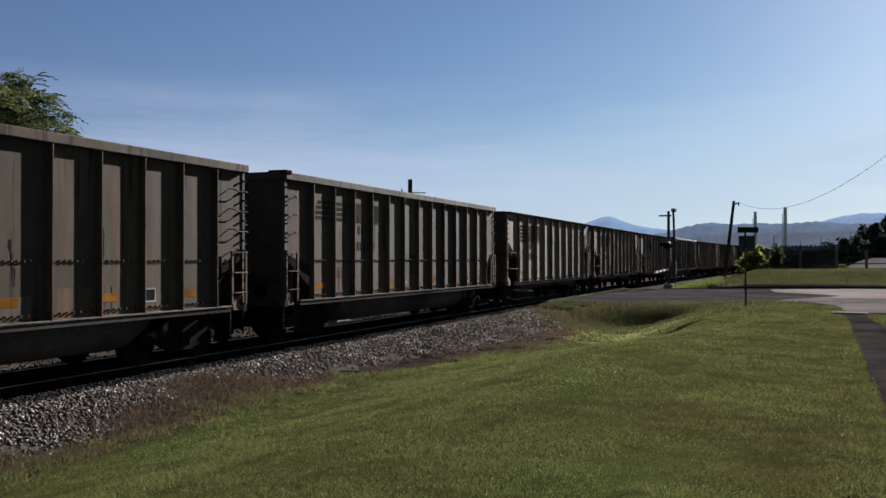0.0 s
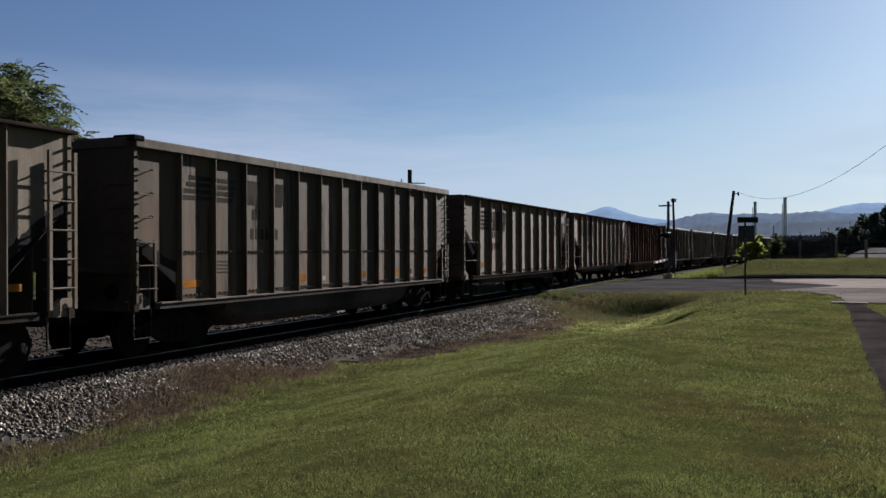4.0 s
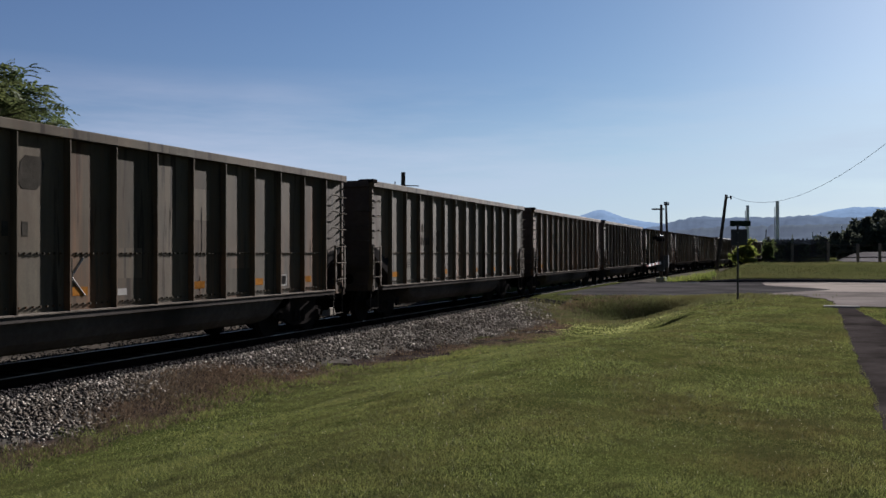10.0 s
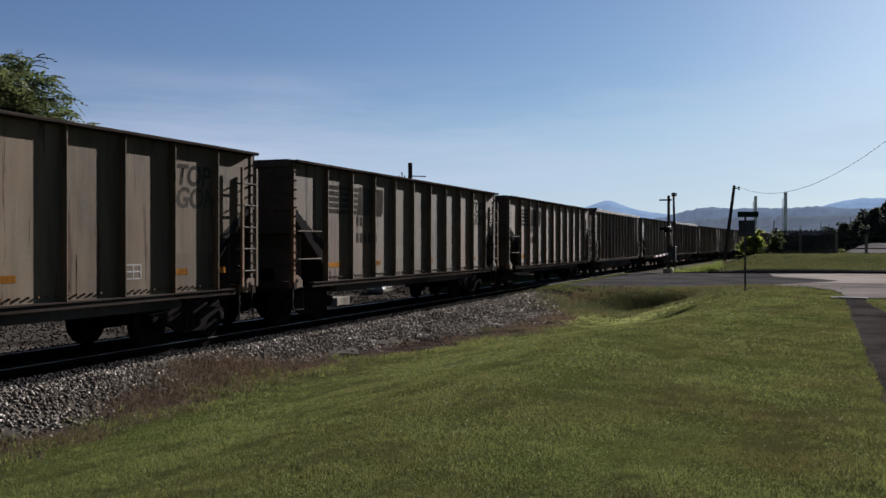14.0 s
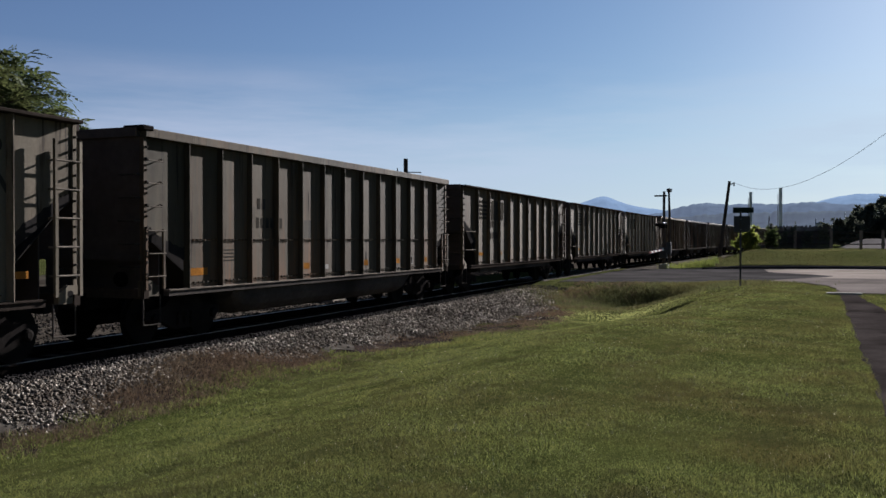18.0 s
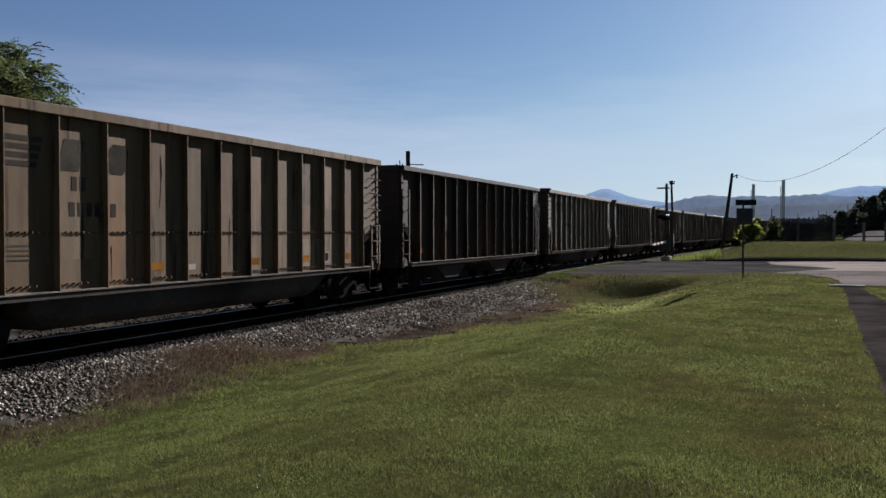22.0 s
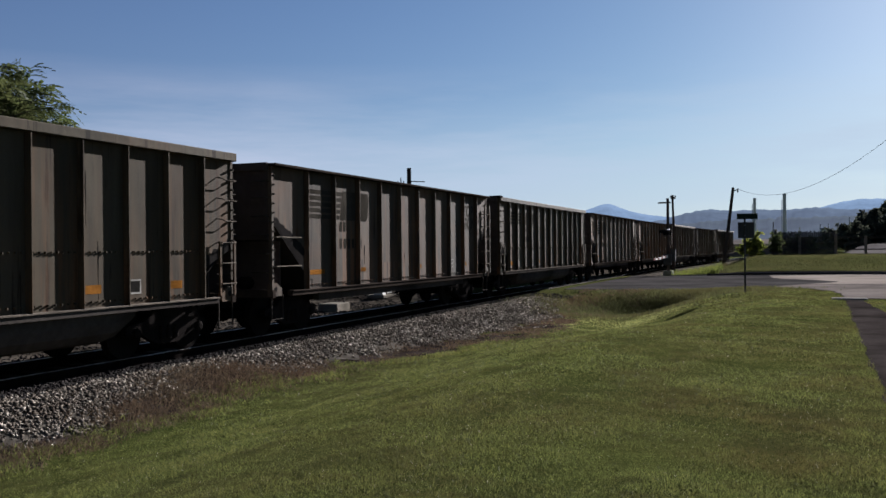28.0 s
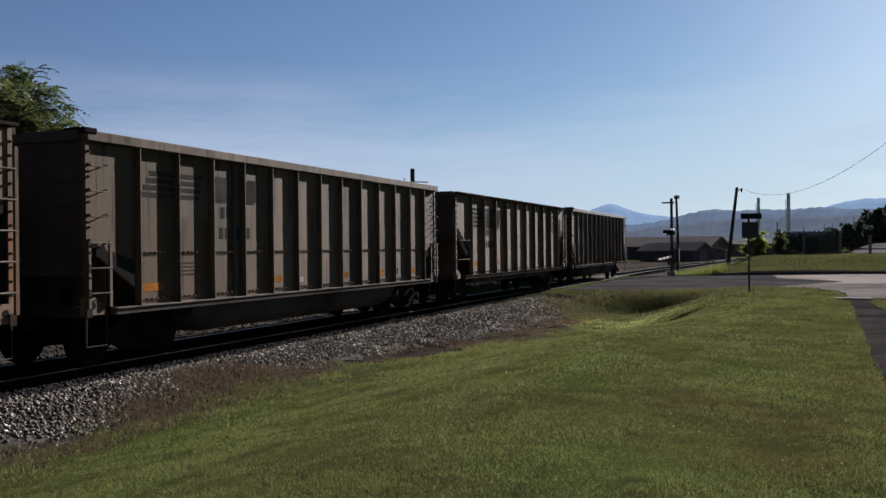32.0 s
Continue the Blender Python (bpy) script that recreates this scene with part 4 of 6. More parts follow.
def body_tub(ribs, depth, cut, chord, car, top, step=None, lip=1.55, dark=None, paint=M_PAINT):
    """The open box: side sheets with cut corners, ribs, chords, sills, end sheets with a sloping foot, floor."""
    xp = 1.545 - depth
    pan = 2 * HALF / (ribs + 1)
    ys = [HALF - pan - (step or pan) * (ribs - 1 - i) for i in range(ribs)]
    z1, z2 = cut
    R = {-1: ys[0] - END[-1] - 0.03, 1: END[1] - ys[-1] - 0.03}
    for s in (-1, 1):
        side = part("side_sheet", extrude(bmesh.new(), [(END[-1], top - 0.02), (END[-1], z1), (END[-1] + R[-1], z2), (END[-1] + R[-1], SILL), (HALF - R[1], SILL), (HALF - R[1], z2), (HALF, z1), (HALF, top - 0.02)], "x", *sorted((s * (xp - 0.02), s * xp))), paint, car)
        side.data.materials.append(M_SOOT)
        for f in side.data.polygons:
            if f.normal.x * s < -0.9:
                f.material_index = 1       # coal-black inside
        part("top_chord", B(*sorted((s * (xp - 0.03), s * lip)), END[-1], HALF, top - chord, top, bev=0.012), dark or paint, car)
        y0, y1 = END[-1] + R[-1] * 0.55, HALF - R[1] * 0.55
        # where dark trim is given, the recessed sill's shade is put into its colour
        sill = part("side_sill", B(*sorted((s * (xp - 0.05), s * 1.53)), y0, y1, SILL - 0.012, SILL + 0.02, bev=0.006), dark or M_ROD, car, "" if dark else "worn bright lower flange")
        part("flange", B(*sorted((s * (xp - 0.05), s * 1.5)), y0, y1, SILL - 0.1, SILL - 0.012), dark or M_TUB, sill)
        for y in ys:
            rb = bmesh.new()
            w = 0.03
            extrude(rb, [(*((s * xp, y - w)),), (s * (1.535), y - w * 0.35), (s * 1.535, y + w * 0.35), (s * xp, y + w)], "z", SILL + 0.02, top - chord)
            part("rib", rb, paint, car)
        # post at each corner
        for e in (-1, 1):
            part("corner_post", B(*sorted((s * (xp - 0.01), s * (xp + (0.075 if e < 0 else 0.018)))), *sorted(((END[e] - e * 0.075), (END[e] + e * 0.005))), SILL, top - chord), paint, car)
            part("corner_foot", extrude(bmesh.new(), [((END[e] + e * 0.02), 0.98), ((END[e] + e * 0.02), 1.26), ((END[e] - e * 0.22), 1.26), ((END[e] - e * 0.42), 1.14), ((END[e] - e * 0.42), 0.98)], "x", *sorted((s * 1.38, s * 1.47))), paint, car)
    for e in (-1, 1):
        part("end_sheet", B(-xp + 0.02, xp - 0.02, *sorted((END[e], END[e] - e * 0.03)), z1 - 0.5, top - 0.02), M_SHEET, car, "coal-stained end sheet")
        # the sloping floor's near-black colour holds the shade beneath the car's end
        part("slope_sheet", extrude(bmesh.new(), [(END[e], z1), (END[e] - e * (R[e] + 0.5), SILL), (END[e] - e * (R[e] + 0.53), SILL), (END[e] - e * 0.03, z1)], "x", -xp + 0.02, xp - 0.02), M_SLOPE_SHADE, car, "sloping end floor, coloured dark as in shade")
        part("end_chord", B(-xp, xp, *sorted(((END[e] - e * 0.04), (END[e] + e * 0.10))), top - 0.16, top + 0.01, bev=0.012), M_SHEET, car)
        part("end_rib", B(-xp, xp, *sorted((END[e], (END[e] + e * 0.05))), z1 - 0.5, z1 - 0.42), M_SHEET, car)
    for e in (-1, 1):
        # the upright web over the bolster closes the space under the sloping floor
        yw = END[e] - e * 0.62
        part("bolster_web", B(-xp + 0.12, xp - 0.12, *sorted((yw, yw - e * 0.03)), 0.98, z1 - (z1 - SILL) * 0.62 / (R[e] + 0.5) - 0.02), M_SHEET, car)
        bm = bmesh.new()
        for q in range(12):
            z = 1.36 + 0.2 * q
            for s in (-1, 1):
                box(bm, *sorted((s * (xp + (0.07 if e < 0 else 0.01)), s * (xp + (0.12 if e < 0 else 0.07)))), *sorted((END[e] - e * 0.062, END[e] - e * 0.028)), z, z + 0.035)
        part("post_bolts", bm, M_STEP, car)["kind"] = "stuff"
        for s in (-1, 1):
            # a flat black disc painted for the dark of the foot's hole
            part("foot_hole", lathe(bmesh.new(), [(s * 1.465, 0.055), (s * 1.474, 0.055)], "x", 12, (0, END[e] - e * 0.17, 1.13)), M_SOOT, car)
    part("floor", B(-xp + 0.02, xp - 0.02, END[-1] + R[-1] + 0.45, HALF - R[1] - 0.45, SILL - 0.06, SILL), M_IRON, car)
    return xp, pan, ys


def ladders(car, xp, low, rungs_low, grabs_up, gap=0.42):
    """Rungs and stiles at both ends of the near and far side."""
    for s in (-1, 1):
        for e in (-1, 1):
            x0, x1 = s * xp, s * (xp + 0.13)
            ya, yb = (END[e] - e * 0.05), (END[e] - e * 0.52)
            for z in low:
                grab(car, [(x0, ya, z), (x1, ya, z), (x1, yb, z), (x0, yb, z)], 0.013)
            for yy in (ya, yb):
                part("ladder_stile", B(*sorted((s * (xp + 0.06), s * (xp + 0.10))), yy - 0.028, yy + 0.028, 1.1, rungs_low), M_PAINT, car)
            for z in grabs_up:
                grab(car, [(x0, ya, z), (x1, ya, z), (x1, yb + e * 0.1, z), (x1 - s * 0.03, yb + e * 0.07, z + 0.03), (x0, yb, z + 0.05)], 0.012)
    # rungs on the end that leads
    for e in (-1, 1):
        for z in (1.5, 1.9, 2.3, 2.7, 3.1):
            grab(car, [(1.05, END[e], z), (1.05, (END[e] + e * 0.12), z), (1.42, (END[e] + e * 0.12), z), (1.42, END[e], z)], 0.015, M_STEP)


def tub_body(car, y0, y1, zb, mat):
    """The rounded belly between the trucks."""
    prof = [(1.36, 1.0), (1.36, 0.78), (1.30, 0.62), (1.16, 0.49), (0.95, zb), (-0.95, zb), (-1.16, 0.49), (-1.30, 0.62), (-1.36, 0.78), (-1.36, 1.0)]
    bm = bmesh.new()
    rings = [[bm.verts.new((x * k, y, 1.0 - (1.0 - z) * q)) for x, z in prof] for y, k, q in ((y0, 0.97, 0.45), (y0 + 0.35, 1, 0.9), (y0 + 0.6, 1, 1), (y1 - 0.6, 1, 1), (y1 - 0.35, 1, 0.9), (y1, 0.97, 0.45))]
    n = len(prof)
    for a, b in zip(rings, rings[1:]):
        for i in range(n):
            bm.faces.new((a[i], a[(i + 1) % n], b[(i + 1) % n], b[i]))
    bm.faces.new(rings[0][::-1]), bm.faces.new(rings[-1])
    bmesh.ops.recalc_face_normals(bm, faces=bm.faces[:])
    return part("tub", bm, mat, car)


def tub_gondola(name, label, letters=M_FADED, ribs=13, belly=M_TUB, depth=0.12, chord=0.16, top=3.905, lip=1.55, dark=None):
    END[-1] = -HALF - 0.2
    car = thing(name, Matrix(), label, "coal gondola", "coal train")
    xp, pan, ys = body_tub(ribs, depth, (2.12, 1.7), chord, car, top, None, lip, dark)
    for s in (-1, 1):
        part("corner_cap", B(*sorted((s * 1.12, s * 1.57)), END[-1] - 0.09, END[-1] + 0.2, top - 0.05, top + 0.045, bev=0.02), M_IRON, car, "dark cap on the leading corner")
    underframe(car)
    ladders(car, xp, (1.33, 1.73, 2.13), 2.16, (2.55, 2.95, 3.35))
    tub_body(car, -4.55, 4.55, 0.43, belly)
    gaps = [(a + 0.05, b - 0.05) for a, b in zip(ys, ys[1:])]
    bolts(car, gaps, 1.97, xp, 0.105, M_PAINT)
    bolts(car, gaps, 1.17, xp, 0.12, M_PAINT)
    d = xp + 0.001
    for i, w in ((0, 0.62), (4, 0.42), (7, 0.42), (9, 0.42), (11, 0.42)):
        a = ys[i] + 0.06
        bars(car, "reflector_strip", [(a, a + w, 1.30, 1.44)], d, M_YELLOW, "yellow reflective strip")
    if letters is M_LETTER_D:
        number_bars(car, d, ys[1] + 0.2, 2.68, 0.3, 2, letters, 0.12)
        for i in range(3):
            number_bars(car, d, ys[i] + 0.2, 2.12, 0.3, 2, letters, 0.12)
    else:
        number_bars(car, d, ys[2] + 0.35, 2.62, 0.22, 2, letters)
        number_bars(car, d, ys[2] + 0.30, 2.22, 0.22, 6, letters)
    bars(car, "data_panel", [(ys[5] + 0.12, ys[5] + 0.36, 1.27, 1.38)], d, M_LETTER_W)
    bars(car, "data_panel", [(ys[10] + 0.1, ys[10] + 0.13, 1.25, 1.5), (ys[10] + 0.37, ys[10] + 0.4, 1.25, 1.5), (ys[10] + 0.13, ys[10] + 0.37, 1.25, 1.28), (ys[10] + 0.13, ys[10] + 0.37, 1.47, 1.5)], d, M_LETTER_W)
    bars(car, "data_panel", [(ys[10] + 0.132, ys[10] + 0.368, 1.282, 1.468)], d, M_LETTER)
    bars(car, "small_lettering", [(ys[1] + 0.1, ys[1] + 0.55, z, z + 0.025) for z in (1.55, 1.62, 1.69, 1.76)], d, letters)
    return car, d, ys


def flat_gondola(name, label):
    END[-1] = -HALF
    car = thing(name, Matrix(), label, "coal gondola", "coal train")
    xp, pan, ys = body_tub(10, 0.13, (2.70, 1.90), 0.06, car, 3.84, 1.30, 1.59, M_END, M_PAINT_B)
    underframe(car)
    for s in (-1, 1):
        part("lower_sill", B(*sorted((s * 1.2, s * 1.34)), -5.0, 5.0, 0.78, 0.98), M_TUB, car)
        for e in (-1, 1):
            x0, x1 = s * xp, s * (xp + 0.15)
            ya, yb = (END[e] - e * 0.05), (END[e] - e * 1.1)
            for z in (1.62, 2.25) if e < 0 else (1.42, 1.86, 2.3, 2.74, 3.18):
                yc = yb if e < 0 else (END[e] - e * 0.55)
                grab(car, [(x0, ya, z), (x1, ya, z), (x1, yc, z), (x0, yc, z)], 0.018)
            if e > 0:
                for yy in (ya, (END[e] - e * 0.55)):
                    part("ladder_stile", B(*sorted((s * (xp + 0.11), s * (xp + 0.16))), yy - 0.03, yy + 0.03, 1.1, 3.5), M_PAINT_B, car)
    for e in (-1, 1):
        for z in (1.5, 1.9, 2.3, 2.7, 3.1, 3.45):
            grab(car, [(1.05, END[e], z), (1.05, (END[e] + e * 0.12), z), (1.42, (END[e] + e * 0.12), z), (1.42, END[e], z)], 0.015, M_STEP)
    part("centre_sill", B(-0.3, 0.3, -4.4, 4.4, 0.70, 1.0), M_IRON, car)
    gaps = [(a + 0.05, b - 0.05) for a, b in zip(ys, ys[1:])]
    bolts(car, gaps, 1.17, xp, 0.16, M_PAINT_B)
    d = xp + 0.001
    for i, w in ((0, 0.85), (2, 0.45), (5, 0.35), (8, 0.42), (9, 0.3)):
        bars(car, "reflector_strip", [(ys[i] + 0.07, ys[i] + 0.07 + w, 1.40, 1.51)], d, M_YELLOW, "yellow reflective strip")
    bars(car, "data_panel", [(ys[0] + 0.12, ys[0] + 0.15, 1.14, 1.30), (ys[0] + 0.3, ys[0] + 0.33, 1.14, 1.30), (ys[0] + 0.15, ys[0] + 0.3, 1.14, 1.17), (ys[0] + 0.15, ys[0] + 0.3, 1.27, 1.30)], d, M_LETTER)
    for a in (0.12, 0.30, 0.49):
        bars(car, "data_panel", [(ys[7] + a, ys[7] + a + 0.025, 1.36, 1.62)], d, M_LETTER_W)
    for z in (1.36, 1.48, 1.595):
        bars(car, "data_panel", [(ys[7] + 0.147, ys[7] + 0.298, z, z + 0.025), (ys[7] + 0.327, ys[7] + 0.488, z, z + 0.025)], d, M_LETTER_W)
    number_bars(car, d, ys[1] + 0.4, 2.42, 0.24, 2, M_FADED)
    number_bars(car, d, ys[1] + 0.4, 2.0, 0.24, 6, M_FADED, 0.09)
    return car, d, ys


def hopper_gondola(name, label):
    END[-1] = -HALF - 0.2
    car = thing(name, Matrix(), label, "coal gondola", "coal train")
    xp, pan, ys = body_tub(13, 0.15, (2.35, 1.5), 0.14, car, 3.87)
    underframe(car)
    ladders(car, xp, (1.33, 1.73, 2.13), 3.2, (2.55, 2.95))
    for a, b, c, d in ((-4.4, -3.4, -2.2, -1.2), (0.9, 1.9, 3.1, 4.2)):
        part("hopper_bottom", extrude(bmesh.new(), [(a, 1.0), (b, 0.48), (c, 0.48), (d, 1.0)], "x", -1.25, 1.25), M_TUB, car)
    part("lower_sill", B(-1.3, 1.3, -5.2, 5.2, 0.86, 1.0), M_PAINT, car)
    d = xp + 0.001
    for i, w in ((0, 0.3), (4, 0.3), (9, 0.3)):
        bars(car, "reflector_strip", [(ys[i] + 0.25, ys[i] + 0.25 + w, 1.34, 1.5)], d, M_YELLOW, "yellow reflective strip")
    bars(car, "paint_patch", [(ys[2] + 0.1, ys[2] + 0.5, 1.75, 2.5), (ys[1] + 0.1, ys[1] + 0.45, 2.85, 3.3)], d, M_LETTER_D, "pale patch of fresh paint")
    number_bars(car, d + 0.004, ys[2] + 0.15, 1.75, 0.24, 3, M_LETTER)
    return car, d, ys


def lettering(car, words, y, z, size, x, mat):
    """Stencilled words on the near side."""
    cu = bpy.data.curves.new("words", "FONT")
    cu.body, cu.size, cu.space_line, cu.offset, cu.shear = words, size, 0.8, 0.014, 0.18
    tmp = bpy.data.objects.new("words", cu)
    me = bpy.data.meshes.new_from_object(tmp)
    bpy.data.objects.remove(tmp)
    me.materials.append(mat)
    ob = new("lettering_stencil", me)
    ob.parent = car
    ob.matrix_basis = Matrix.Translation((x, y, z)) @ Matrix(((0, 0, 1, 0), (1, 0, 0, 0), (0, 1, 0, 0), (0, 0, 0, 1)))
    return ob


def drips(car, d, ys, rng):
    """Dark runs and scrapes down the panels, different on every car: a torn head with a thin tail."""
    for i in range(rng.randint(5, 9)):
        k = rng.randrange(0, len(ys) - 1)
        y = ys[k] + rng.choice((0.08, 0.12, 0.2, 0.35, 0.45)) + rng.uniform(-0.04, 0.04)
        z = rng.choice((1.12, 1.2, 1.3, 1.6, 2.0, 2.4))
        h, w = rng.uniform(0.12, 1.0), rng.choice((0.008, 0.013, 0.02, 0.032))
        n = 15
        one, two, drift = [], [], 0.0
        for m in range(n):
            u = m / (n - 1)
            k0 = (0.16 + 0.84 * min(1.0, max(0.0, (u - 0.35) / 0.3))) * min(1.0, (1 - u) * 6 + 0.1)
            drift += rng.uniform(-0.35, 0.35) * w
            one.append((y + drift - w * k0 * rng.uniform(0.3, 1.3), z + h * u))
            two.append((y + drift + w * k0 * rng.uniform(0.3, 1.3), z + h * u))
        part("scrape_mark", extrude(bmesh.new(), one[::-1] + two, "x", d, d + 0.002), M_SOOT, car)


def coal_stains(car, d, e, y_in, z1, z2, rng):
    """A ragged black stain over the cut corner of the near side."""
    y_end = END[e] if e > 0 else car_front(car)
    n, k0 = 22, 6 * rng.random()
    edge = []
    for i in range(n + 1):
        u = i / n
        y = y_end - e * 0.1 + (y_in - y_end) * u * 0.93
        edge.append((y, z1 + (z2 - z1) * u + 0.06 + 0.03 * math.sin(u * 5 + k0) + 0.03 * rng.random() + 0.07 * rng.random() ** 5))
    foot = [(y, z1 + (z2 - z1) * i / n - 0.13) for i, (y, z) in enumerate(edge)]
    part("coal_stain", extrude(bmesh.new(), edge + foot[::-1], "x", d, d + 0.0015), M_SOOT, car, "ragged black coal stain")


def car_front(car):
    return -HALF if "open underframe" in car["label"] else -HALF - 0.2


def shade_of(car, col):
    car.color = col
    for o in car.children_recursive:
        o.color = col


# the order of the train: kind, colour with its share of rust, emblem size
ORDER = "AABBBABBRAAAAAABBBABABBBACAAAAABABBABA"
TINTS = {2: (0.171, 0.142, 0.104, 0.06), 3: (0.126, 0.107, 0.081, 0.27), 4: (0.136, 0.117, 0.091, 0.12), 7: (0.128, 0.101, 0.074, 0.30), 13: (0.064, 0.049, 0.034, 0.20), 19: (0.148, 0.129, 0.102, 0.06),
         21: (0.108, 0.088, 0.060, 0.10), 22: (0.112, 0.096, 0.069, 0.12), 23: (0.202, 0.174, 0.137, 0.07), 24: (0.108, 0.082, 0.054, 0.16), 31: (0.072, 0.065, 0.054, 0.30), 33: (0.108, 0.092, 0.073, 0.24), 34: (0.114, 0.086, 0.062, 0.51), 35: (0.086, 0.070, 0.051, 0.12)}
# cars more or less grimy than their kind
WEAR = {2: 0.9, 3: 0.88, 21: 0.86, 7: 0.88, 10: 1.2, 12: 1.14, 15: 0.9, 16: 0.93, 26: 1.38, 27: 1.12, 30: 0.85, 31: 0.85}
SAID = {"A": "grey weathered steel coal gondola with a rounded belly", "B": "pale grey coal gondola with an open underframe", "R": "rust-brown coal gondola with white stencilled marks and a rounded belly", "C": "dark brown ribbed coal gondola with hopper bottoms"}
CARS = []


def build_train():
    proto = {"A": tub_gondola("coal_gondola", SAID["A"]), "B": flat_gondola("coal_gondola", SAID["B"]), "R": tub_gondola("coal_gondola", SAID["R"], M_LETTER_D, 13, M_PAINT, 0.155, 0.07, 3.85, 1.59, M_END), "C": hopper_gondola("coal_gondola", SAID["C"])}
    used = set()
    rng = random.Random(11)
    for k, kind in enumerate(ORDER):
        car, d, ys = proto[kind]
        if kind in used:
            car = copy_thing(car, Matrix())
        used.add(kind)
        CARS.append((car, d, ys))
    for k, (kind, (car, d, ys)) in enumerate(zip(ORDER, CARS)):
        g = rng.uniform(0.9, 1.1)
        col = {"A": (0.065 * g, 0.0568 * g, 0.0425 * g, 0.12), "B": (0.102 * g, 0.087 * g, 0.063 * g, 0.2), "R": (0.036, 0.0128, 0.0078, 0.15), "C": (0.026, 0.0215, 0.0175, 0.12)}[kind]
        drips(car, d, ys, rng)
        z1, z2 = {"A": (2.12, 1.7), "R": (2.12, 1.7), "B": (2.70, 1.90), "C": (2.35, 1.5)}[kind]
        coal_stains(car, d, -1, ys[0], z1, z2, rng)
        coal_stains(car, d, 1, ys[-1], z1, z2, rng)
        col = TINTS.get(k, col)
        f = WEAR.get(k, 1.0)
        col = (col[0] * f, col[1] * f, col[2] * f, col[3])
        shade_of(car, col)
        for q in range(rng.randint(1, 4)):
            j = rng.randrange(1, len(ys) - 1)
            a, z = ys[j] + 0.05, rng.choice((1.12, 1.12, 1.55, 2.0, 2.6))
            b = ys[j + 1] - 0.05 if rng.random() < 0.6 else a + rng.uniform(0.3, 0.8)
            o = part("repainted_patch", B(d - 0.003, d - 0.0006 + 0.0001 * q, a, b, z, z + rng.uniform(0.3, 0.85)), M_PAINT_B if kind == "B" else M_PAINT, car)
            f = rng.choice((0.72, 0.85, 1.15, 1.25))
            o.color = (col[0] * f, col[1] * f, col[2] * f, min(1, col[3] * rng.choice((0.2, 0.5, 1))))
        if kind == "A" and k not in (0, 12, 13, 14, 18, 20):
            logo(car, d, ys[0] + 0.12, 2.92, 4, 0.3, 1.6, (2.02, 2.5), (3.1, 3.55), 0.5, M_FADED)
        if kind == "B":
            logo(car, d, ys[0] + 0.07, 2.70, 5, 0.0, 1.62, (1.66, 2.5), (2.6, 3.2), 0.72, M_FADED)
            lettering(car, "TOP\nGON", ys[8] + 0.14, 3.06, 0.52, d + 0.002, M_FADED)
        if k == 11:
            for y0, strokes in ((ys[1] + 0.1, [((0, 1.3), (0.1, 1.85)), ((0.1, 1.85), (0.22, 1.35)), ((0.22, 1.35), (0.36, 1.9))]), (ys[2] + 0.1, [((0, 1.5), (0.3, 1.9)), ((0, 1.9), (0.32, 1.5))]), (ys[4] + 0.08, [((0.05, 1.3), (0.05, 1.9)), ((0.05, 1.6), (0.3, 1.9)), ((0.05, 1.6), (0.34, 1.3))])):
                for (a, za), (b, zb) in strokes:
                    part("graffiti_stroke", rod(bmesh.new(), [(d, y0 + a, za), (d, y0 + b, zb)], 0.018, 4), M_LETTER_W, car, "white sprayed stroke")
        if k == 33:
            # a torn sheet peels off the first panel
            e0 = -HALF
            o = part("peeled_sheet", extrude(bmesh.new(), [(e0 + 0.1, 3.68), (e0 + 0.62, 3.6), (e0 + 0.7, 3.1), (e0 + 0.86, 2.75), (e0 + 0.72, 2.6), (e0 + 0.82, 2.3), (e0 + 0.5, 2.42), (e0 + 0.22, 2.62), (e0 + 0.1, 2.66)], "x", d + 0.012, d + 0.02), M_PAINT, car, "torn beige sheet that peels off")
            o.color = (0.17, 0.125, 0.08, 0.1)
            part("fold", rod(bmesh.new(), [(d + 0.02, e0 + 0.66, 3.4), (d + 0.05, e0 + 0.74, 3.0), (d + 0.02, e0 + 0.78, 2.55)], 0.03, 6, 0.01), M_PAINT, o).color = (0.17, 0.125, 0.08, 0.1)
        tags = {2: "pale grey coal gondola with dark stencils and an open underframe", 34: "rusted coal gondola with an open underframe", 37: "last grey coal gondola of the train, with a rounded belly"}
        if k in tags:
            car["label"] = tags[k]


build_train()
# where the rear of each car stands at the start, and the train's speed in metres a second
REARS = (15.75, 31.96, 48.1, 64.11, 80.15, 96.25, 112.37, 128.48, 144.67, 160.87, 177.06, 193.36, 209.68, 225.98, 242.14, 258.31, 274.4, 290.59, 306.77, 322.88, 339.13, 355.17, 371.14, 387.1, 403.27, 419.54, 435.88, 452.22, 468.42, 484.62, 500.81, 516.72, 532.82, 548.88, 564.94, 581.05, 597.26, 613.44)


def along(t):
    """How far the train has gone at a time: nearly steady, a little slower before the middle."""
    return 17.347 * t - 0.628 * t * (32 - t) / 256


def on_line(y):
    """A car's pose with its middle at y on the line."""
    return pose(TRACK_X + float(bend(y)), y, 0, 0, 0, heading(y))


def motions():
    times = [0, 0.1] + [1.0 * i for i in range(1, 32)] + [31.9, 32.0]
    for (car, d, ys), rear in zip(CARS, REARS):
        walk(car, [(t, on_line(rear - HALF - along(t))) for t in times])


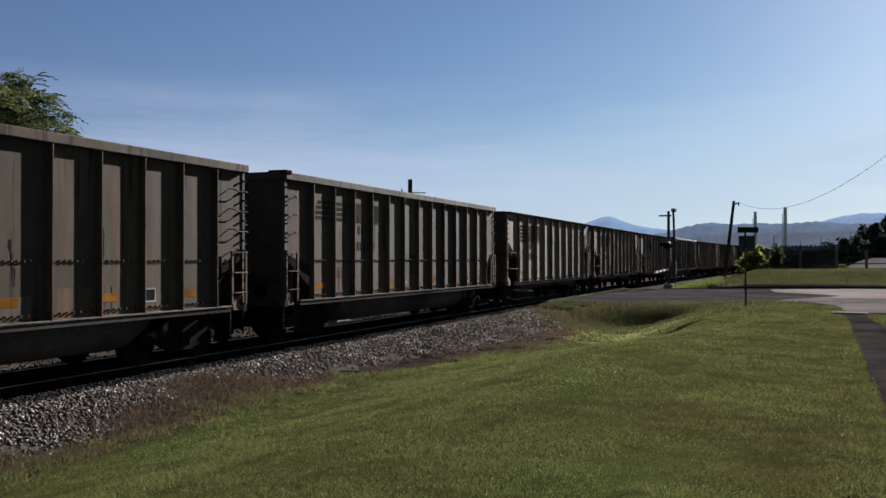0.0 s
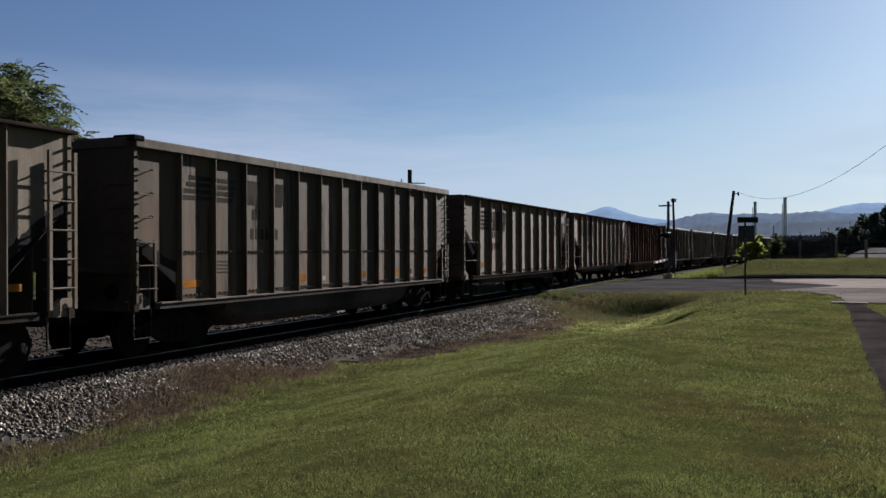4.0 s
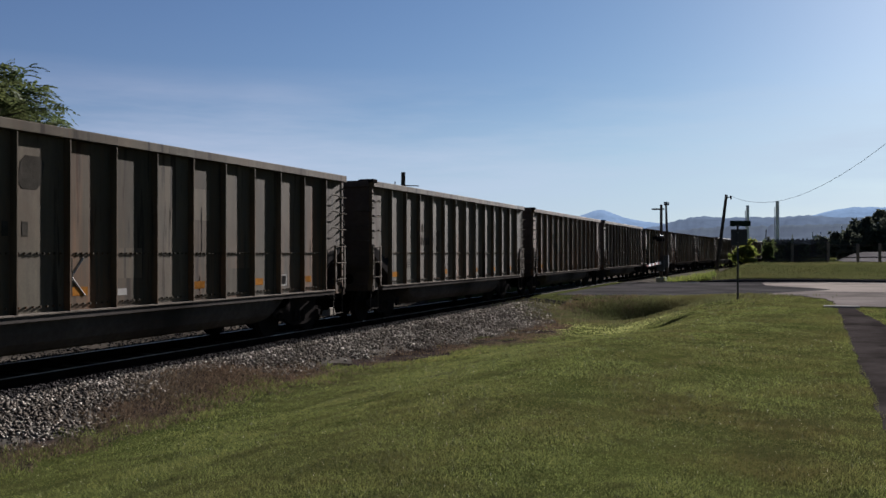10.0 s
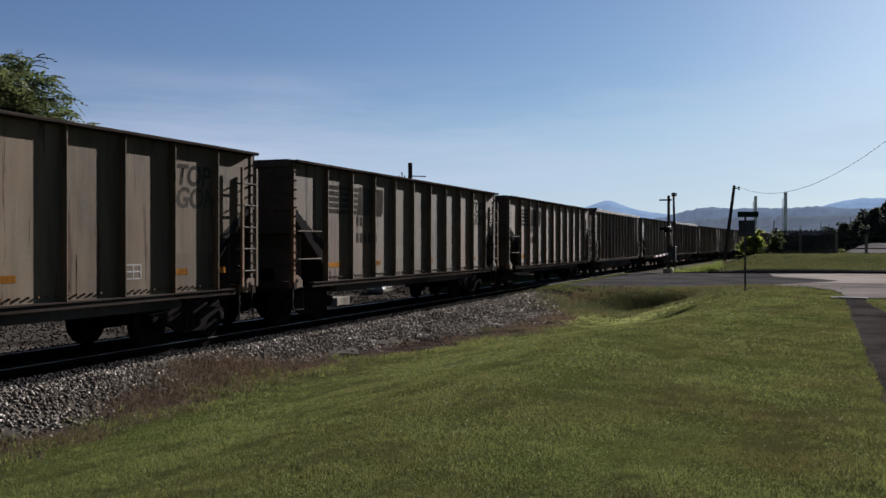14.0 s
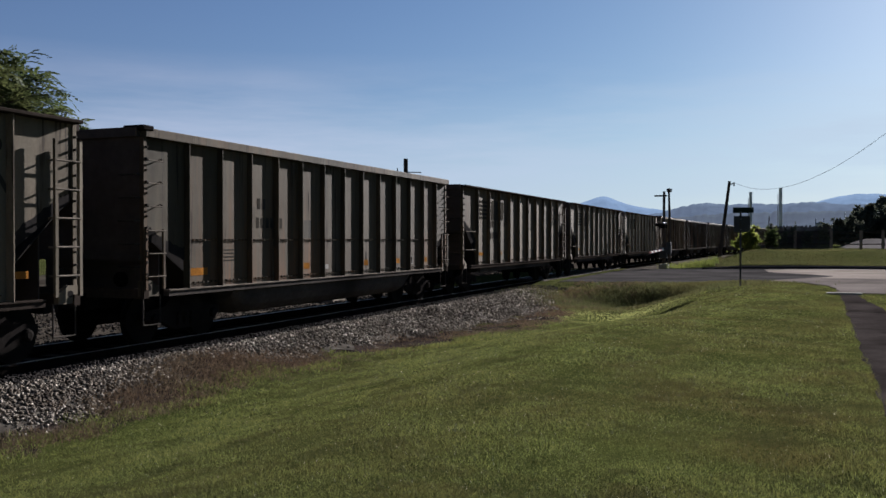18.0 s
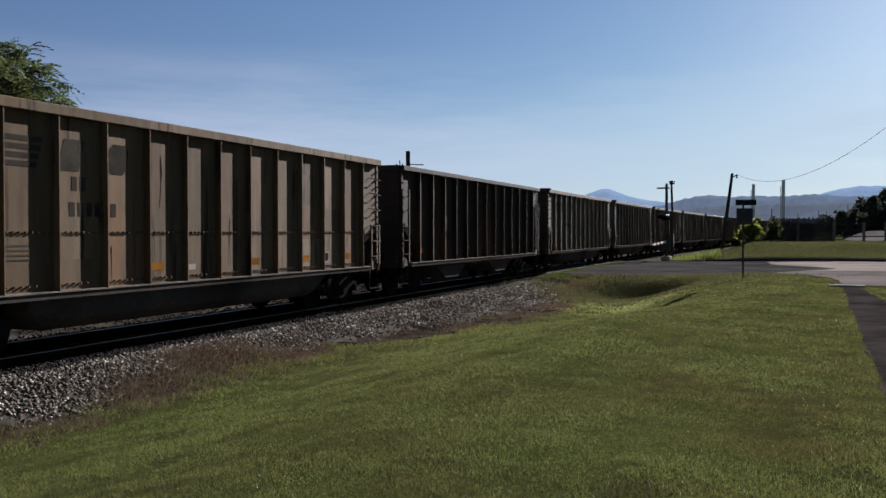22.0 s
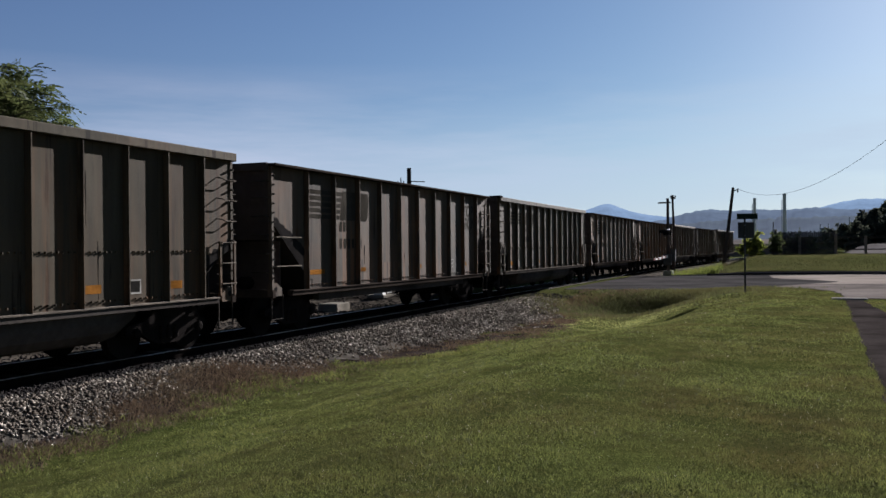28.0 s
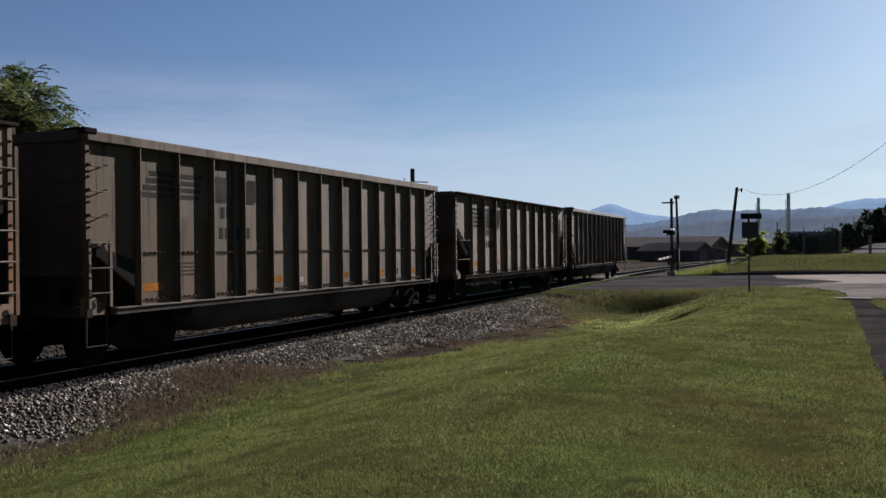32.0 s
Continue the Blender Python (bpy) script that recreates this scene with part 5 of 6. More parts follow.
# ---- distance ----
def ridge(name, label, dist, pts, depth, base, material, rough, seed):
    """A range of hills at a distance: a crest given by a few (bearing, height) pairs, with rough slopes to both sides."""
    pts = sorted(pts)
    b = np.array([p[0] for p in pts], float)
    h = np.array([p[1] for p in pts], float)
    az = np.linspace(b[0], b[-1], 1300)
    crest = np.interp(az, b, h)
    crest = np.convolve(np.pad(crest, 6, mode="edge"), np.ones(13) / 13, "valid")
    rng = np.random.default_rng(seed)
    crest = crest + rough * np.convolve(rng.standard_normal(len(az) + 2), np.ones(3) / 3, "valid") * np.clip(crest / 60, 0.2, 1)
    rows = []
    prof = [(-1.0, 0.0), (-0.7, 0.25), (-0.4, 0.6), (-0.2, 0.86), (0, 1.0), (0.35, 0.7), (0.8, 0.1)]
    for q, k in prof:
        wob = 1 + 0.1 * np.convolve(rng.standard_normal(len(az) + 8), np.ones(9) / 9, "valid") * (1 - abs(k - 0.5))
        r = dist + depth * q * np.ones_like(az)
        rows.append(np.stack([r * np.sin(np.radians(az)), r * np.cos(np.radians(az)), base + (crest - base) * k * (wob if 0 < k < 1 else 1)], -1))
    v = np.concatenate(rows)
    n = len(az)
    f = [(j * n + i, j * n + i + 1, (j + 1) * n + i + 1, (j + 1) * n + i) for j in range(len(prof) - 1) for i in range(n - 1)]
    ob = sheet(name, v.tolist(), f, material, smooth=True)
    return tagged(ob, label, "hills", kind="structure")


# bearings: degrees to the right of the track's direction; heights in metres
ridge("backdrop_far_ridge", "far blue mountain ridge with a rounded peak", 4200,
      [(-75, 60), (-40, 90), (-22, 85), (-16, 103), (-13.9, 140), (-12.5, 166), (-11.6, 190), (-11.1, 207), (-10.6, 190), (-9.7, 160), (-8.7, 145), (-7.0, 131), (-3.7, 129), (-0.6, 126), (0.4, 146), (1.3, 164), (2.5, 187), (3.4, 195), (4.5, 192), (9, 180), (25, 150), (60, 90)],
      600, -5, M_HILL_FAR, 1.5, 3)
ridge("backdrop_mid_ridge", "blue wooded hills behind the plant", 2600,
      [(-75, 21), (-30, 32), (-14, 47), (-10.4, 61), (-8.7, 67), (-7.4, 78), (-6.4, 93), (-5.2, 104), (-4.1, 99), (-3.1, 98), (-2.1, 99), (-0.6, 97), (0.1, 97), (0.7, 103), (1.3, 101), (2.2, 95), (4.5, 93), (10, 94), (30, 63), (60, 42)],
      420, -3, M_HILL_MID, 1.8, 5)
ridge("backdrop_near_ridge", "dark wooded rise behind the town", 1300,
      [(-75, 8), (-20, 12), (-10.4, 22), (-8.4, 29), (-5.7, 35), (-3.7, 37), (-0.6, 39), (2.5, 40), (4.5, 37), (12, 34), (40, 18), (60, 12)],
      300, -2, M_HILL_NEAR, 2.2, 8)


def smokestack(x, y, h, r, label):
    t = thing("smokestack", pose(x, y, -1), label, "smokestack")
    part("shaft", lathe(bmesh.new(), [(0, r), (h * 0.5, r * 0.9), (h, r * 0.8)], "z", 16), M_STACK, t)
    part("rim", lathe(bmesh.new(), [(h - 0.6, r * 0.8 + 0.1), (h + 0.3, r * 0.8 + 0.1)], "z", 16), M_STACK, t)
    part("ladder_cage", rod(bmesh.new(), [(-r - 0.5, 0, 0), (-r - 0.3, 0, h * 0.9)], 0.25, 5), M_TOWER, t)
    return t


smokestack(-26.5, 635, 34, 1.15, "tall grey concrete smokestack of a distant plant")
smokestack(-8.6, 685, 39, 1.4, "taller grey smokestack with a lattice beside it")


def plant_tower(x, y, w, h):
    t = thing("plant_tower", pose(x, y, -1), "distant steel process tower of the plant", "tower", "plant towers")
    bm = bmesh.new()
    for sx in (-1, 1):
        for sy in (-1, 1):
            rod(bm, [(sx * w / 2, sy * w / 2, 0), (sx * w / 2.4, sy * w / 2.4, h)], 0.2, 5)
    part("frame", bm, M_TOWER, t)
    part("vessel", lathe(bmesh.new(), [(h * 0.1, w * 0.2), (h * 0.15, w * 0.36), (h * 0.8, w * 0.36), (h * 0.86, w * 0.15)], "z", 12), M_TOWER, t)
    for q in (0.3, 0.55, 0.8):
        part("deck", B(-w / 2, w / 2, -w / 2, w / 2, h * q, h * q + 0.5), M_TOWER, t)


for i, (x, w, h) in enumerate(((14, 5, 15), (20, 8, 11), (30, 4, 19), (38, 8, 13), (46, 5, 16), (-2, 7, 9))):
    plant_tower(x, 560 + 12 * (i % 3), w, h)


def far_woods():
    """Tree lines on the plain beyond the crossing: loose leaf clumps in heaps."""
    rng = np.random.default_rng(31)
    c = []
    for k in range(150):
        r, b = rng.uniform(240, 620), np.radians(rng.uniform(-13, 12))
        x, y, h = r * np.sin(b), r * np.cos(b), rng.uniform(1.5, 3.6)
        if abs(x - TRACK_X - float(bend(y))) < 14:
            continue
        n = 200
        a, q = rng.uniform(0, 2 * np.pi, n), np.sqrt(rng.random(n))
        w = rng.uniform(3, 8)
        u = rng.random(n)
        c.append(np.stack([x + np.cos(a) * q * w * (1 - 0.4 * u), y + np.sin(a) * q * w * (1 - 0.4 * u), -0.6 + h * u * (1.05 - 0.4 * q)], -1))
    c = np.concatenate(c)
    t = c[:, None, :] + rng.standard_normal((len(c), 3, 3)) * 0.8
    tagged(tris("far_woods", t, M_LEAF), "dark green tree lines on the plain beyond the town", "woods", kind="stuff")


far_woods()


def shed(x, y, w, l, eave, ridge_h, turn, label, wallmat, roof=M_ROOF):
    """A low pitched-roof building with openings."""
    t = thing("warehouse", pose(x, y, -0.5, 0, 0, turn), label, "warehouse", "warehouses beyond the crossing")
    bm = bmesh.new()
    extrude(bm, [(-w / 2, 0), (w / 2, 0), (w / 2, eave), (0, ridge_h - 0.1), (-w / 2, eave)], "y", -l / 2, l / 2)
    part("wall", bm, wallmat, t)
    for s in (-1, 1):
        bm = bmesh.new()
        extrude(bm, [(0, ridge_h + 0.12), (0, ridge_h - 0.05), (s * (w / 2 + 0.5), eave - 0.28), (s * (w / 2 + 0.5), eave - 0.1)], "y", -l / 2 - 0.5, l / 2 + 0.5)
        part("roof_slope", bm, roof, t)
    for i in range(int(l // 7)):
        yy = -l / 2 + 4 + 7 * i
        for s in (-1, 1):
            wd = part("window", B(*sorted((s * (w / 2), s * (w / 2 + 0.06))), yy - 0.9, yy + 0.9, eave - 1.6, eave - 0.6), M_PLANT, t)
            part("pane", B(*sorted((s * (w / 2 + 0.05), s * (w / 2 + 0.07))), yy - 0.8, yy + 0.8, eave - 1.5, eave - 0.7), M_PANE, wd)
    part("door", B(-1.6, 1.6, -l / 2 - 0.06, -l / 2, 0, min(2.6, eave)), M_PLANT, t)
    return t


shed(-31, 178, 14, 34, 2.6, 4.2, 80, "long low brick warehouse with a dull roof", M_BRICK)
shed(-17.5, 168, 8, 13, 1.9, 2.6, 12, "small dark shed with a pale metal roof", M_BRICK, M_ROOF_P)
shed(-24, 225, 16, 44, 2.9, 3.8, 86, "wide dark warehouse with a low roof", M_PLANT)
shed(-42, 200, 12, 26, 3.0, 4.3, 82, "dark gabled warehouse behind the track", M_PLANT)
shed(-19, 150, 7, 9, 1.9, 3.0, 75, "little brick outbuilding with a dull roof", M_BRICK)


# ---- trees and bushes ----
def tree(name, x, y, height, spread, clear, leaves, size, mat, label, seed, droop=0.3, category="tree"):
    """A tapered trunk, forking limbs, and leaves in sprays round the twigs' ends."""
    rng = random.Random(seed)
    nr = np.random.default_rng(seed)
    z0 = float(ground_z(x, y)) - 0.05
    t = thing(name, pose(x, y, z0), label, category)
    trunk_top = Vector((rng.uniform(-0.3, 0.3), rng.uniform(-0.3, 0.3), max(clear, 0.05 * height)))
    r0 = 0.028 * height
    part("trunk", rod(bmesh.new(), [(0, 0, 0), trunk_top * 0.5 + Vector((0.08, -0.05, 0)), trunk_top], r0, 9, r0 * 0.65), M_WOOD, t)
    twigs = []
    limbs = bmesh.new()
    for i in range(14):
        a = 2.4 * i + rng.uniform(-0.3, 0.3)
        up = 0.06 + 0.92 * i / 13
        reach = spread * math.sqrt(max(0.05, 1 - (up - 0.35) ** 2 * 1.7)) * rng.uniform(0.75, 1.05)
        end = Vector((math.cos(a) * reach, math.sin(a) * reach, clear + (height - clear) * up * 0.93))
        mid = trunk_top.lerp(end, 0.5) + Vector((0, 0, 0.07 * height))
        rod(limbs, [trunk_top * 0.95, mid, end], r0 * 0.42, 5, r0 * 0.08)
        for j in range(8):
            q = mid.lerp(end, 0.05 + 0.13 * j)
            e = q + Vector((rng.gauss(0, 1), rng.gauss(0, 1), rng.gauss(0.15, 0.6))) * spread * 0.24
            rod(limbs, [q, e], r0 * 0.1, 4, r0 * 0.03)
            for k in range(7):
                s0 = q.lerp(e, 0.25 + 0.75 * k / 6)
                out = Vector((rng.gauss(0, 1), rng.gauss(0, 1), rng.gauss(-droop * 0.6, 0.5))).normalized()
                twigs.append((s0, out * spread * rng.uniform(0.10, 0.2)))
    part("branchwork", limbs, M_WOOD, t)
    per = leaves // len(twigs)
    p0 = np.repeat(np.array([tuple(p) for p, _ in twigs]), per, axis=0)
    dv = np.repeat(np.array([tuple(d) for _, d in twigs]), per, axis=0)
    c = p0 + dv * nr.random((len(p0), 1)) ** 0.8 + nr.standard_normal(p0.shape) * spread * 0.022
    c[:, 2] -= droop * spread * 0.05 * nr.random(len(c))
    c[:, 2] = np.maximum(c[:, 2], 0.05)
    n = len(c)
    d1 = nr.standard_normal((n, 3)) + 1.2 * dv / np.linalg.norm(dv, axis=1)[:, None]
    d1[:, 2] = d1[:, 2] * 0.5 - droop
    d1 /= np.linalg.norm(d1, axis=1)[:, None]
    d2 = np.cross(d1, nr.standard_normal((n, 3)))
    d2 /= np.linalg.norm(d2, axis=1)[:, None]
    s = size * nr.uniform(0.6, 1.3, n)[:, None]
    A = np.stack([c, c + d1 * s * 0.5 + d2 * s * 0.28, c + d1 * s], 1)
    Bq = np.stack([c, c + d1 * s, c + d1 * s * 0.5 - d2 * s * 0.28], 1)
    V = np.stack([A[:, 0], A[:, 1], A[:, 2], Bq[:, 2]], 1).reshape(-1, 3)
    me = bpy.data.meshes.new("crown")
    me.vertices.add(4 * n), me.loops.add(4 * n), me.polygons.add(n)
    me.vertices.foreach_set("co", V.astype(np.float32).ravel())
    me.loops.foreach_set("vertex_index", np.arange(4 * n, dtype=np.int32))
    me.polygons.foreach_set("loop_start", np.arange(0, 4 * n, 4, dtype=np.int32))
    me.update(calc_edges=True)
    me.materials.append(mat)
    cr = new("crown", me)
    cr.parent = t
    return t


def locust(x, y, height, spread, seed):
    """A wide-crowned tree: limbs in tiers, drooping sprays, and feather-shaped leaves of many small leaflets."""
    rng, more, nr = random.Random(seed), random.Random(seed + 50), np.random.default_rng(seed)
    t = thing("locust_tree", pose(x, y, float(ground_z(x, y)) - 0.05), "leafy green locust tree with feathery leaves behind the railway", "tree")
    r0 = 0.024 * height
    part("trunk", rod(bmesh.new(), [(0, 0, 0), (0.12, -0.08, height * 0.16), (0.05, 0.1, height * 0.34), (0.2, 0.0, height * 0.7)], r0, 9, r0 * 0.3), M_WOOD, t)
    limbs, fronds = bmesh.new(), []
    for i in range(54):
        up = 0.28 + 0.7 * i / 53
        reach = spread * math.sqrt(max(0.06, 1 - ((up - 0.46) / 0.56) ** 2)) * rng.uniform(0.84, 1.05)
        a = 2.399 * i + rng.uniform(-0.25, 0.25)
        start = Vector((0.1, 0.03, height * (up * 0.72)))
        end = Vector((math.cos(a) * reach, math.sin(a) * reach, height * (0.14 + up * 0.86)))
        mid = start.lerp(end, 0.55) + Vector((0, 0, 0.06 * height))
        rod(limbs, [start, mid, end], r0 * 0.34, 5, r0 * 0.07)
        for j in range(12):
            q = mid.lerp(end, j / 11 * 1.02)
            way = (end - mid).normalized() * rng.uniform(0.2, 0.9) + Vector((rng.gauss(0, 0.8), rng.gauss(0, 0.8), rng.gauss(0.02, 0.28)))
            tip = q + way.normalized() * spread * rng.uniform(0.12, 0.27)
            rod(limbs, [q, q.lerp(tip, 0.5) + Vector((0, 0, 0.08)), tip], r0 * 0.07, 4, r0 * 0.03)
            for k in range(25):
                dice, u = (rng, k / 17) if k < 18 else (more, more.random())
                s0 = q.lerp(tip, 0.05 + 0.95 * u)
                d = (tip - q).normalized() * 0.7 + Vector((dice.gauss(0, 0.75), dice.gauss(0, 0.75), dice.gauss(-0.12, 0.3)))
                fronds.append((tuple(s0), tuple(d.normalized()), dice.uniform(0.5, 0.9)))
    part("branchwork", limbs, M_WOOD, t)
    p = np.array([f[0] for f in fronds])
    d = np.array([f[1] for f in fronds])
    ln = np.array([f[2] for f in fronds])
    side = np.cross(d, (0, 0, 1.0)) + 0.25 * nr.standard_normal(d.shape)
    side /= np.linalg.norm(side, axis=1)[:, None]
    V = []
    for k in range(6):
        u = (k + 0.6) / 6
        c = p + d * (ln * u)[:, None]
        c[:, 2] -= 0.42 * ln * u * u
        for sg in (-1, 1):
            w = 0.23 * ln[:, None] * (1.15 - 0.5 * abs(u - 0.45))
            out = side * sg + d * 0.35 + np.array([0, 0, -0.25]) + 0.12 * nr.standard_normal(d.shape)
            V.append(np.stack([c, c + out * w * 0.55 + d * w * 0.3, c + out * w * 1.15, c + out * w * 0.55 - d * w * 0.3], 1))
    V = np.concatenate(V).reshape(-1, 3)
    n = len(V) // 4
    me = bpy.data.meshes.new("crown")
    me.vertices.add(4 * n), me.loops.add(4 * n), me.polygons.add(n)
    me.vertices.foreach_set("co", V.astype(np.float32).ravel())
    me.loops.foreach_set("vertex_index", np.arange(4 * n, dtype=np.int32))
    me.polygons.foreach_set("loop_start", np.arange(0, 4 * n, 4, dtype=np.int32))
    me.update(calc_edges=True)
    me.materials.append(M_LEAF)
    new("crown", me).parent = t


locust(-29.4, 21.9, 9.15, 7.1, 8)
tree("bush", -3.6, 79.0, 2.2, 0.95, 0.15, 9000, 0.16, M_LEAF_B, "bright yellow-green bush on the bank", 9, 0.1, "bush")
tree("bush", -1.75, 82.0, 2.2, 0.55, 0.25, 2500, 0.16, M_LEAF, "upright green bush on the bank", 10, 0.1, "bush")
tree("broadleaf_tree", 10.2, 121.0, 5.5, 4.6, 0.3, 46000, 0.45, M_LEAF_D, "dark round-headed tree behind the fence", 12, 0.1)
tree("broadleaf_tree", 5.3, 112.0, 3.7, 1.6, 0.4, 11000, 0.3, M_LEAF_D, "small dull green tree behind the fence", 13, 0.1)
for i, (x, y, h, s) in enumerate(((0.4, 92, 1.7, 1.0), (14.5, 125, 5.2, 3.8))):
    tree("shrub", x, y, h, s, 0.3, 4500, 0.3, M_LEAF_D, "dark overgrown shrub behind the fence", 20 + i, 0.1, "shrub")

# ---- poles, signs and fence ----
def leaning_pole():
    p0, p1 = Vector((-7.0, 95.35, -0.3)), Vector((-6.05, 96.2, 7.85))
    t = thing("utility_pole", pose(*p0), "dark leaning timber pole beside the railway", "utility pole")
    part("pole", rod(bmesh.new(), [(0, 0, 0), tuple((p1 - p0) * 0.5), tuple(p1 - p0)], 0.2, 10, 0.14), M_WOOD, t)
    br = part("bracket", rod(bmesh.new(), [tuple(p1 - p0 - Vector((0, 0, 0.35))), tuple(p1 - p0 + Vector((0.45, -0.2, -0.2)))], 0.05, 6), M_BLACK, t)
    part("insulator", lathe(bmesh.new(), [(0, 0.05), (0.1, 0.09), (0.2, 0.06), (0.3, 0.09), (0.4, 0.04)], "z", 8, tuple(p1 - p0 + Vector((0.45, -0.2, -0.5)))), M_BLACK, br)
    a, b = p1 + Vector((0.45, -0.2, -0.15)), Vector((9.0, 40.0, WIRE_END))
    pts = [a.lerp(b, u) - Vector((0, 0, 4 * WIRE_SAG * u * (1 - u))) for u in [i / 24 for i in range(25)]]
    w = part("overhead_wire", rod(bmesh.new(), pts, 0.013, 5), M_WIRE)
    tagged(w, "thin dark overhead wire hanging from the pole", "cable")
    q = thing("utility_pole", pose(9.1, 40.2, 0.1), "dark upright timber pole beside the street", "utility pole")
    part("pole", rod(bmesh.new(), [(0, 0, -0.3), (0, 0, WIRE_END + 0.4)], 0.2, 10, 0.14), M_WOOD, q)


WIRE_SAG, WIRE_END = 3.3, 11.8
leaning_pole()


def crossing_signal():
    t = thing("crossing_signal", pose(-8.34, 64.0, -0.06), "railway crossing signal with black lamp heads on a mast", "crossing signal")
    part("mast", rod(bmesh.new(), [(0, 0, 0), (0, 0, 5.35)], 0.12, 10, 0.09), M_WOOD, t)
    part("base", B(-0.32, 0.32, -0.32, 0.32, 0, 0.35, bev=0.03), M_CONCRETE, t)
    part("junction_box", B(0.16, 0.5, -0.2, 0.16, 1.0, 1.85, bev=0.02), M_SIGNBACK, t)
    part("top_arm", B(-0.65, 0.2, -0.05, 0.05, 5.0, 5.1), M_WOOD, t)
    part("lamp_arm", rod(bmesh.new(), [(0.02, -0.75, 3.2), (0.02, 0.75, 3.2)], 0.05, 6), M_GALV, t)
    for s in (-1, 1):
        hd = part("lamp_head", lathe(bmesh.new(), [(-0.22, 0.21), (-0.19, 0.21), (-0.18, 0.14), (0.14, 0.12)], "x", 16, (0, s * 0.62, 2.95)), M_BLACK, t, "black round lamp head with a hood")
        part("hood", rod(bmesh.new(), [(-0.2, s * 0.62, 3.07), (-0.5, s * 0.62, 3.04)], 0.11, 8), M_BLACK, hd)
    gate = part("gate_case", B(-0.26, 0.26, -0.5, -0.1, 0.75, 1.5, bev=0.03), M_SIGNBACK, t, "grey case of the gate's drive")
    part("counterweight", B(-0.12, 0.12, 0.25, 0.75, 1.15, 1.4, bev=0.02), M_SIGNBACK, gate)
    for i in range(8):
        y0 = -0.5 - 0.8 * i
        part("gate_stripe", B(-0.05 + 0.003 * i, 0.05 - 0.003 * i, y0 - 0.8, y0, 1.26 - 0.015 * i, 1.42 - 0.02 * i, bev=0.01), M_GATE_R if i % 2 else M_WHITE, gate)
    return t


crossing_signal()


def thin_pole(x, y, h, label, arm):
    t = thing("utility_pole", pose(x, y, -0.4), label, "utility pole")
    part("pole", rod(bmesh.new(), [(0, 0, 0), (0.05, 0, h * 0.5), (-0.05, 0, h)], 0.13, 8, 0.08), M_WOOD, t)
    a = part("crossarm", B(-arm, arm, -0.05, 0.05, h - 0.3, h - 0.18), M_WOOD, t)
    for s in (-0.9, -0.3, 0.3, 0.9):
        part("insulator", lathe(bmesh.new(), [(h - 0.18, 0.03), (h - 0.1, 0.06), (h - 0.02, 0.03)], "z", 6, (s * arm, 0, 0)), M_GALV, a)
    return t


thin_pole(-9.6, 77.0, 6.6, "thin timber pole behind the crossing", 0.2)


def track_pole():
    t = thing("signal_pole", pose(-21.9, 50.5, -0.4), "dark pole with a side arm behind the railway", "pole")
    part("pole", rod(bmesh.new(), [(0, 0, 0), (0, 0, 7.25)], 0.15, 8, 0.13), M_WOOD, t)
    part("side_arm", rod(bmesh.new(), [(0.1, 0, 6.45), (1.0, 0.05, 6.4)], 0.03, 6), M_WOOD, t)
    for a in (-0.75, -0.55, -0.35):
        part("twig", rod(bmesh.new(), [(-0.5, 0, 5.6), (a, 0, 6.7 - abs(a + 0.55))], 0.035, 5), M_WOOD, t)
    part("stay", rod(bmesh.new(), [(0, 0, 5.5), (-0.5, 0, 5.65)], 0.04, 5), M_WOOD, t)


track_pole()


def street_sign():
    t = thing("street_sign", pose(-1.77, 34.2, float(ground_z(-1.77, 34.2)) - 0.03, 0, 0, 20), "street sign post with a green name blade and a square board", "sign")
    h = 2.72
    part("post", rod(bmesh.new(), [(0, 0, 0), (0, 0, h)], 0.035, 8), M_SIGNBACK, t)
    part("name_blade", B(-0.27, 0.46, -0.02, 0.02, h - 0.06, h + 0.14, bev=0.005), M_SIGNGREEN, t)
    part("sign_board", B(-0.24, 0.34, -0.012, 0.012, h - 0.74, h - 0.17, bev=0.004), M_SIGNBACK, t, "dull back of a square sign board")
    for z in (h - 0.65, h - 0.28):
        part("bolt", lathe(bmesh.new(), [(-0.05, 0.018), (-0.03, 0.018)], "y", 8, (0, 0, z)), M_GALV, t)


street_sign()


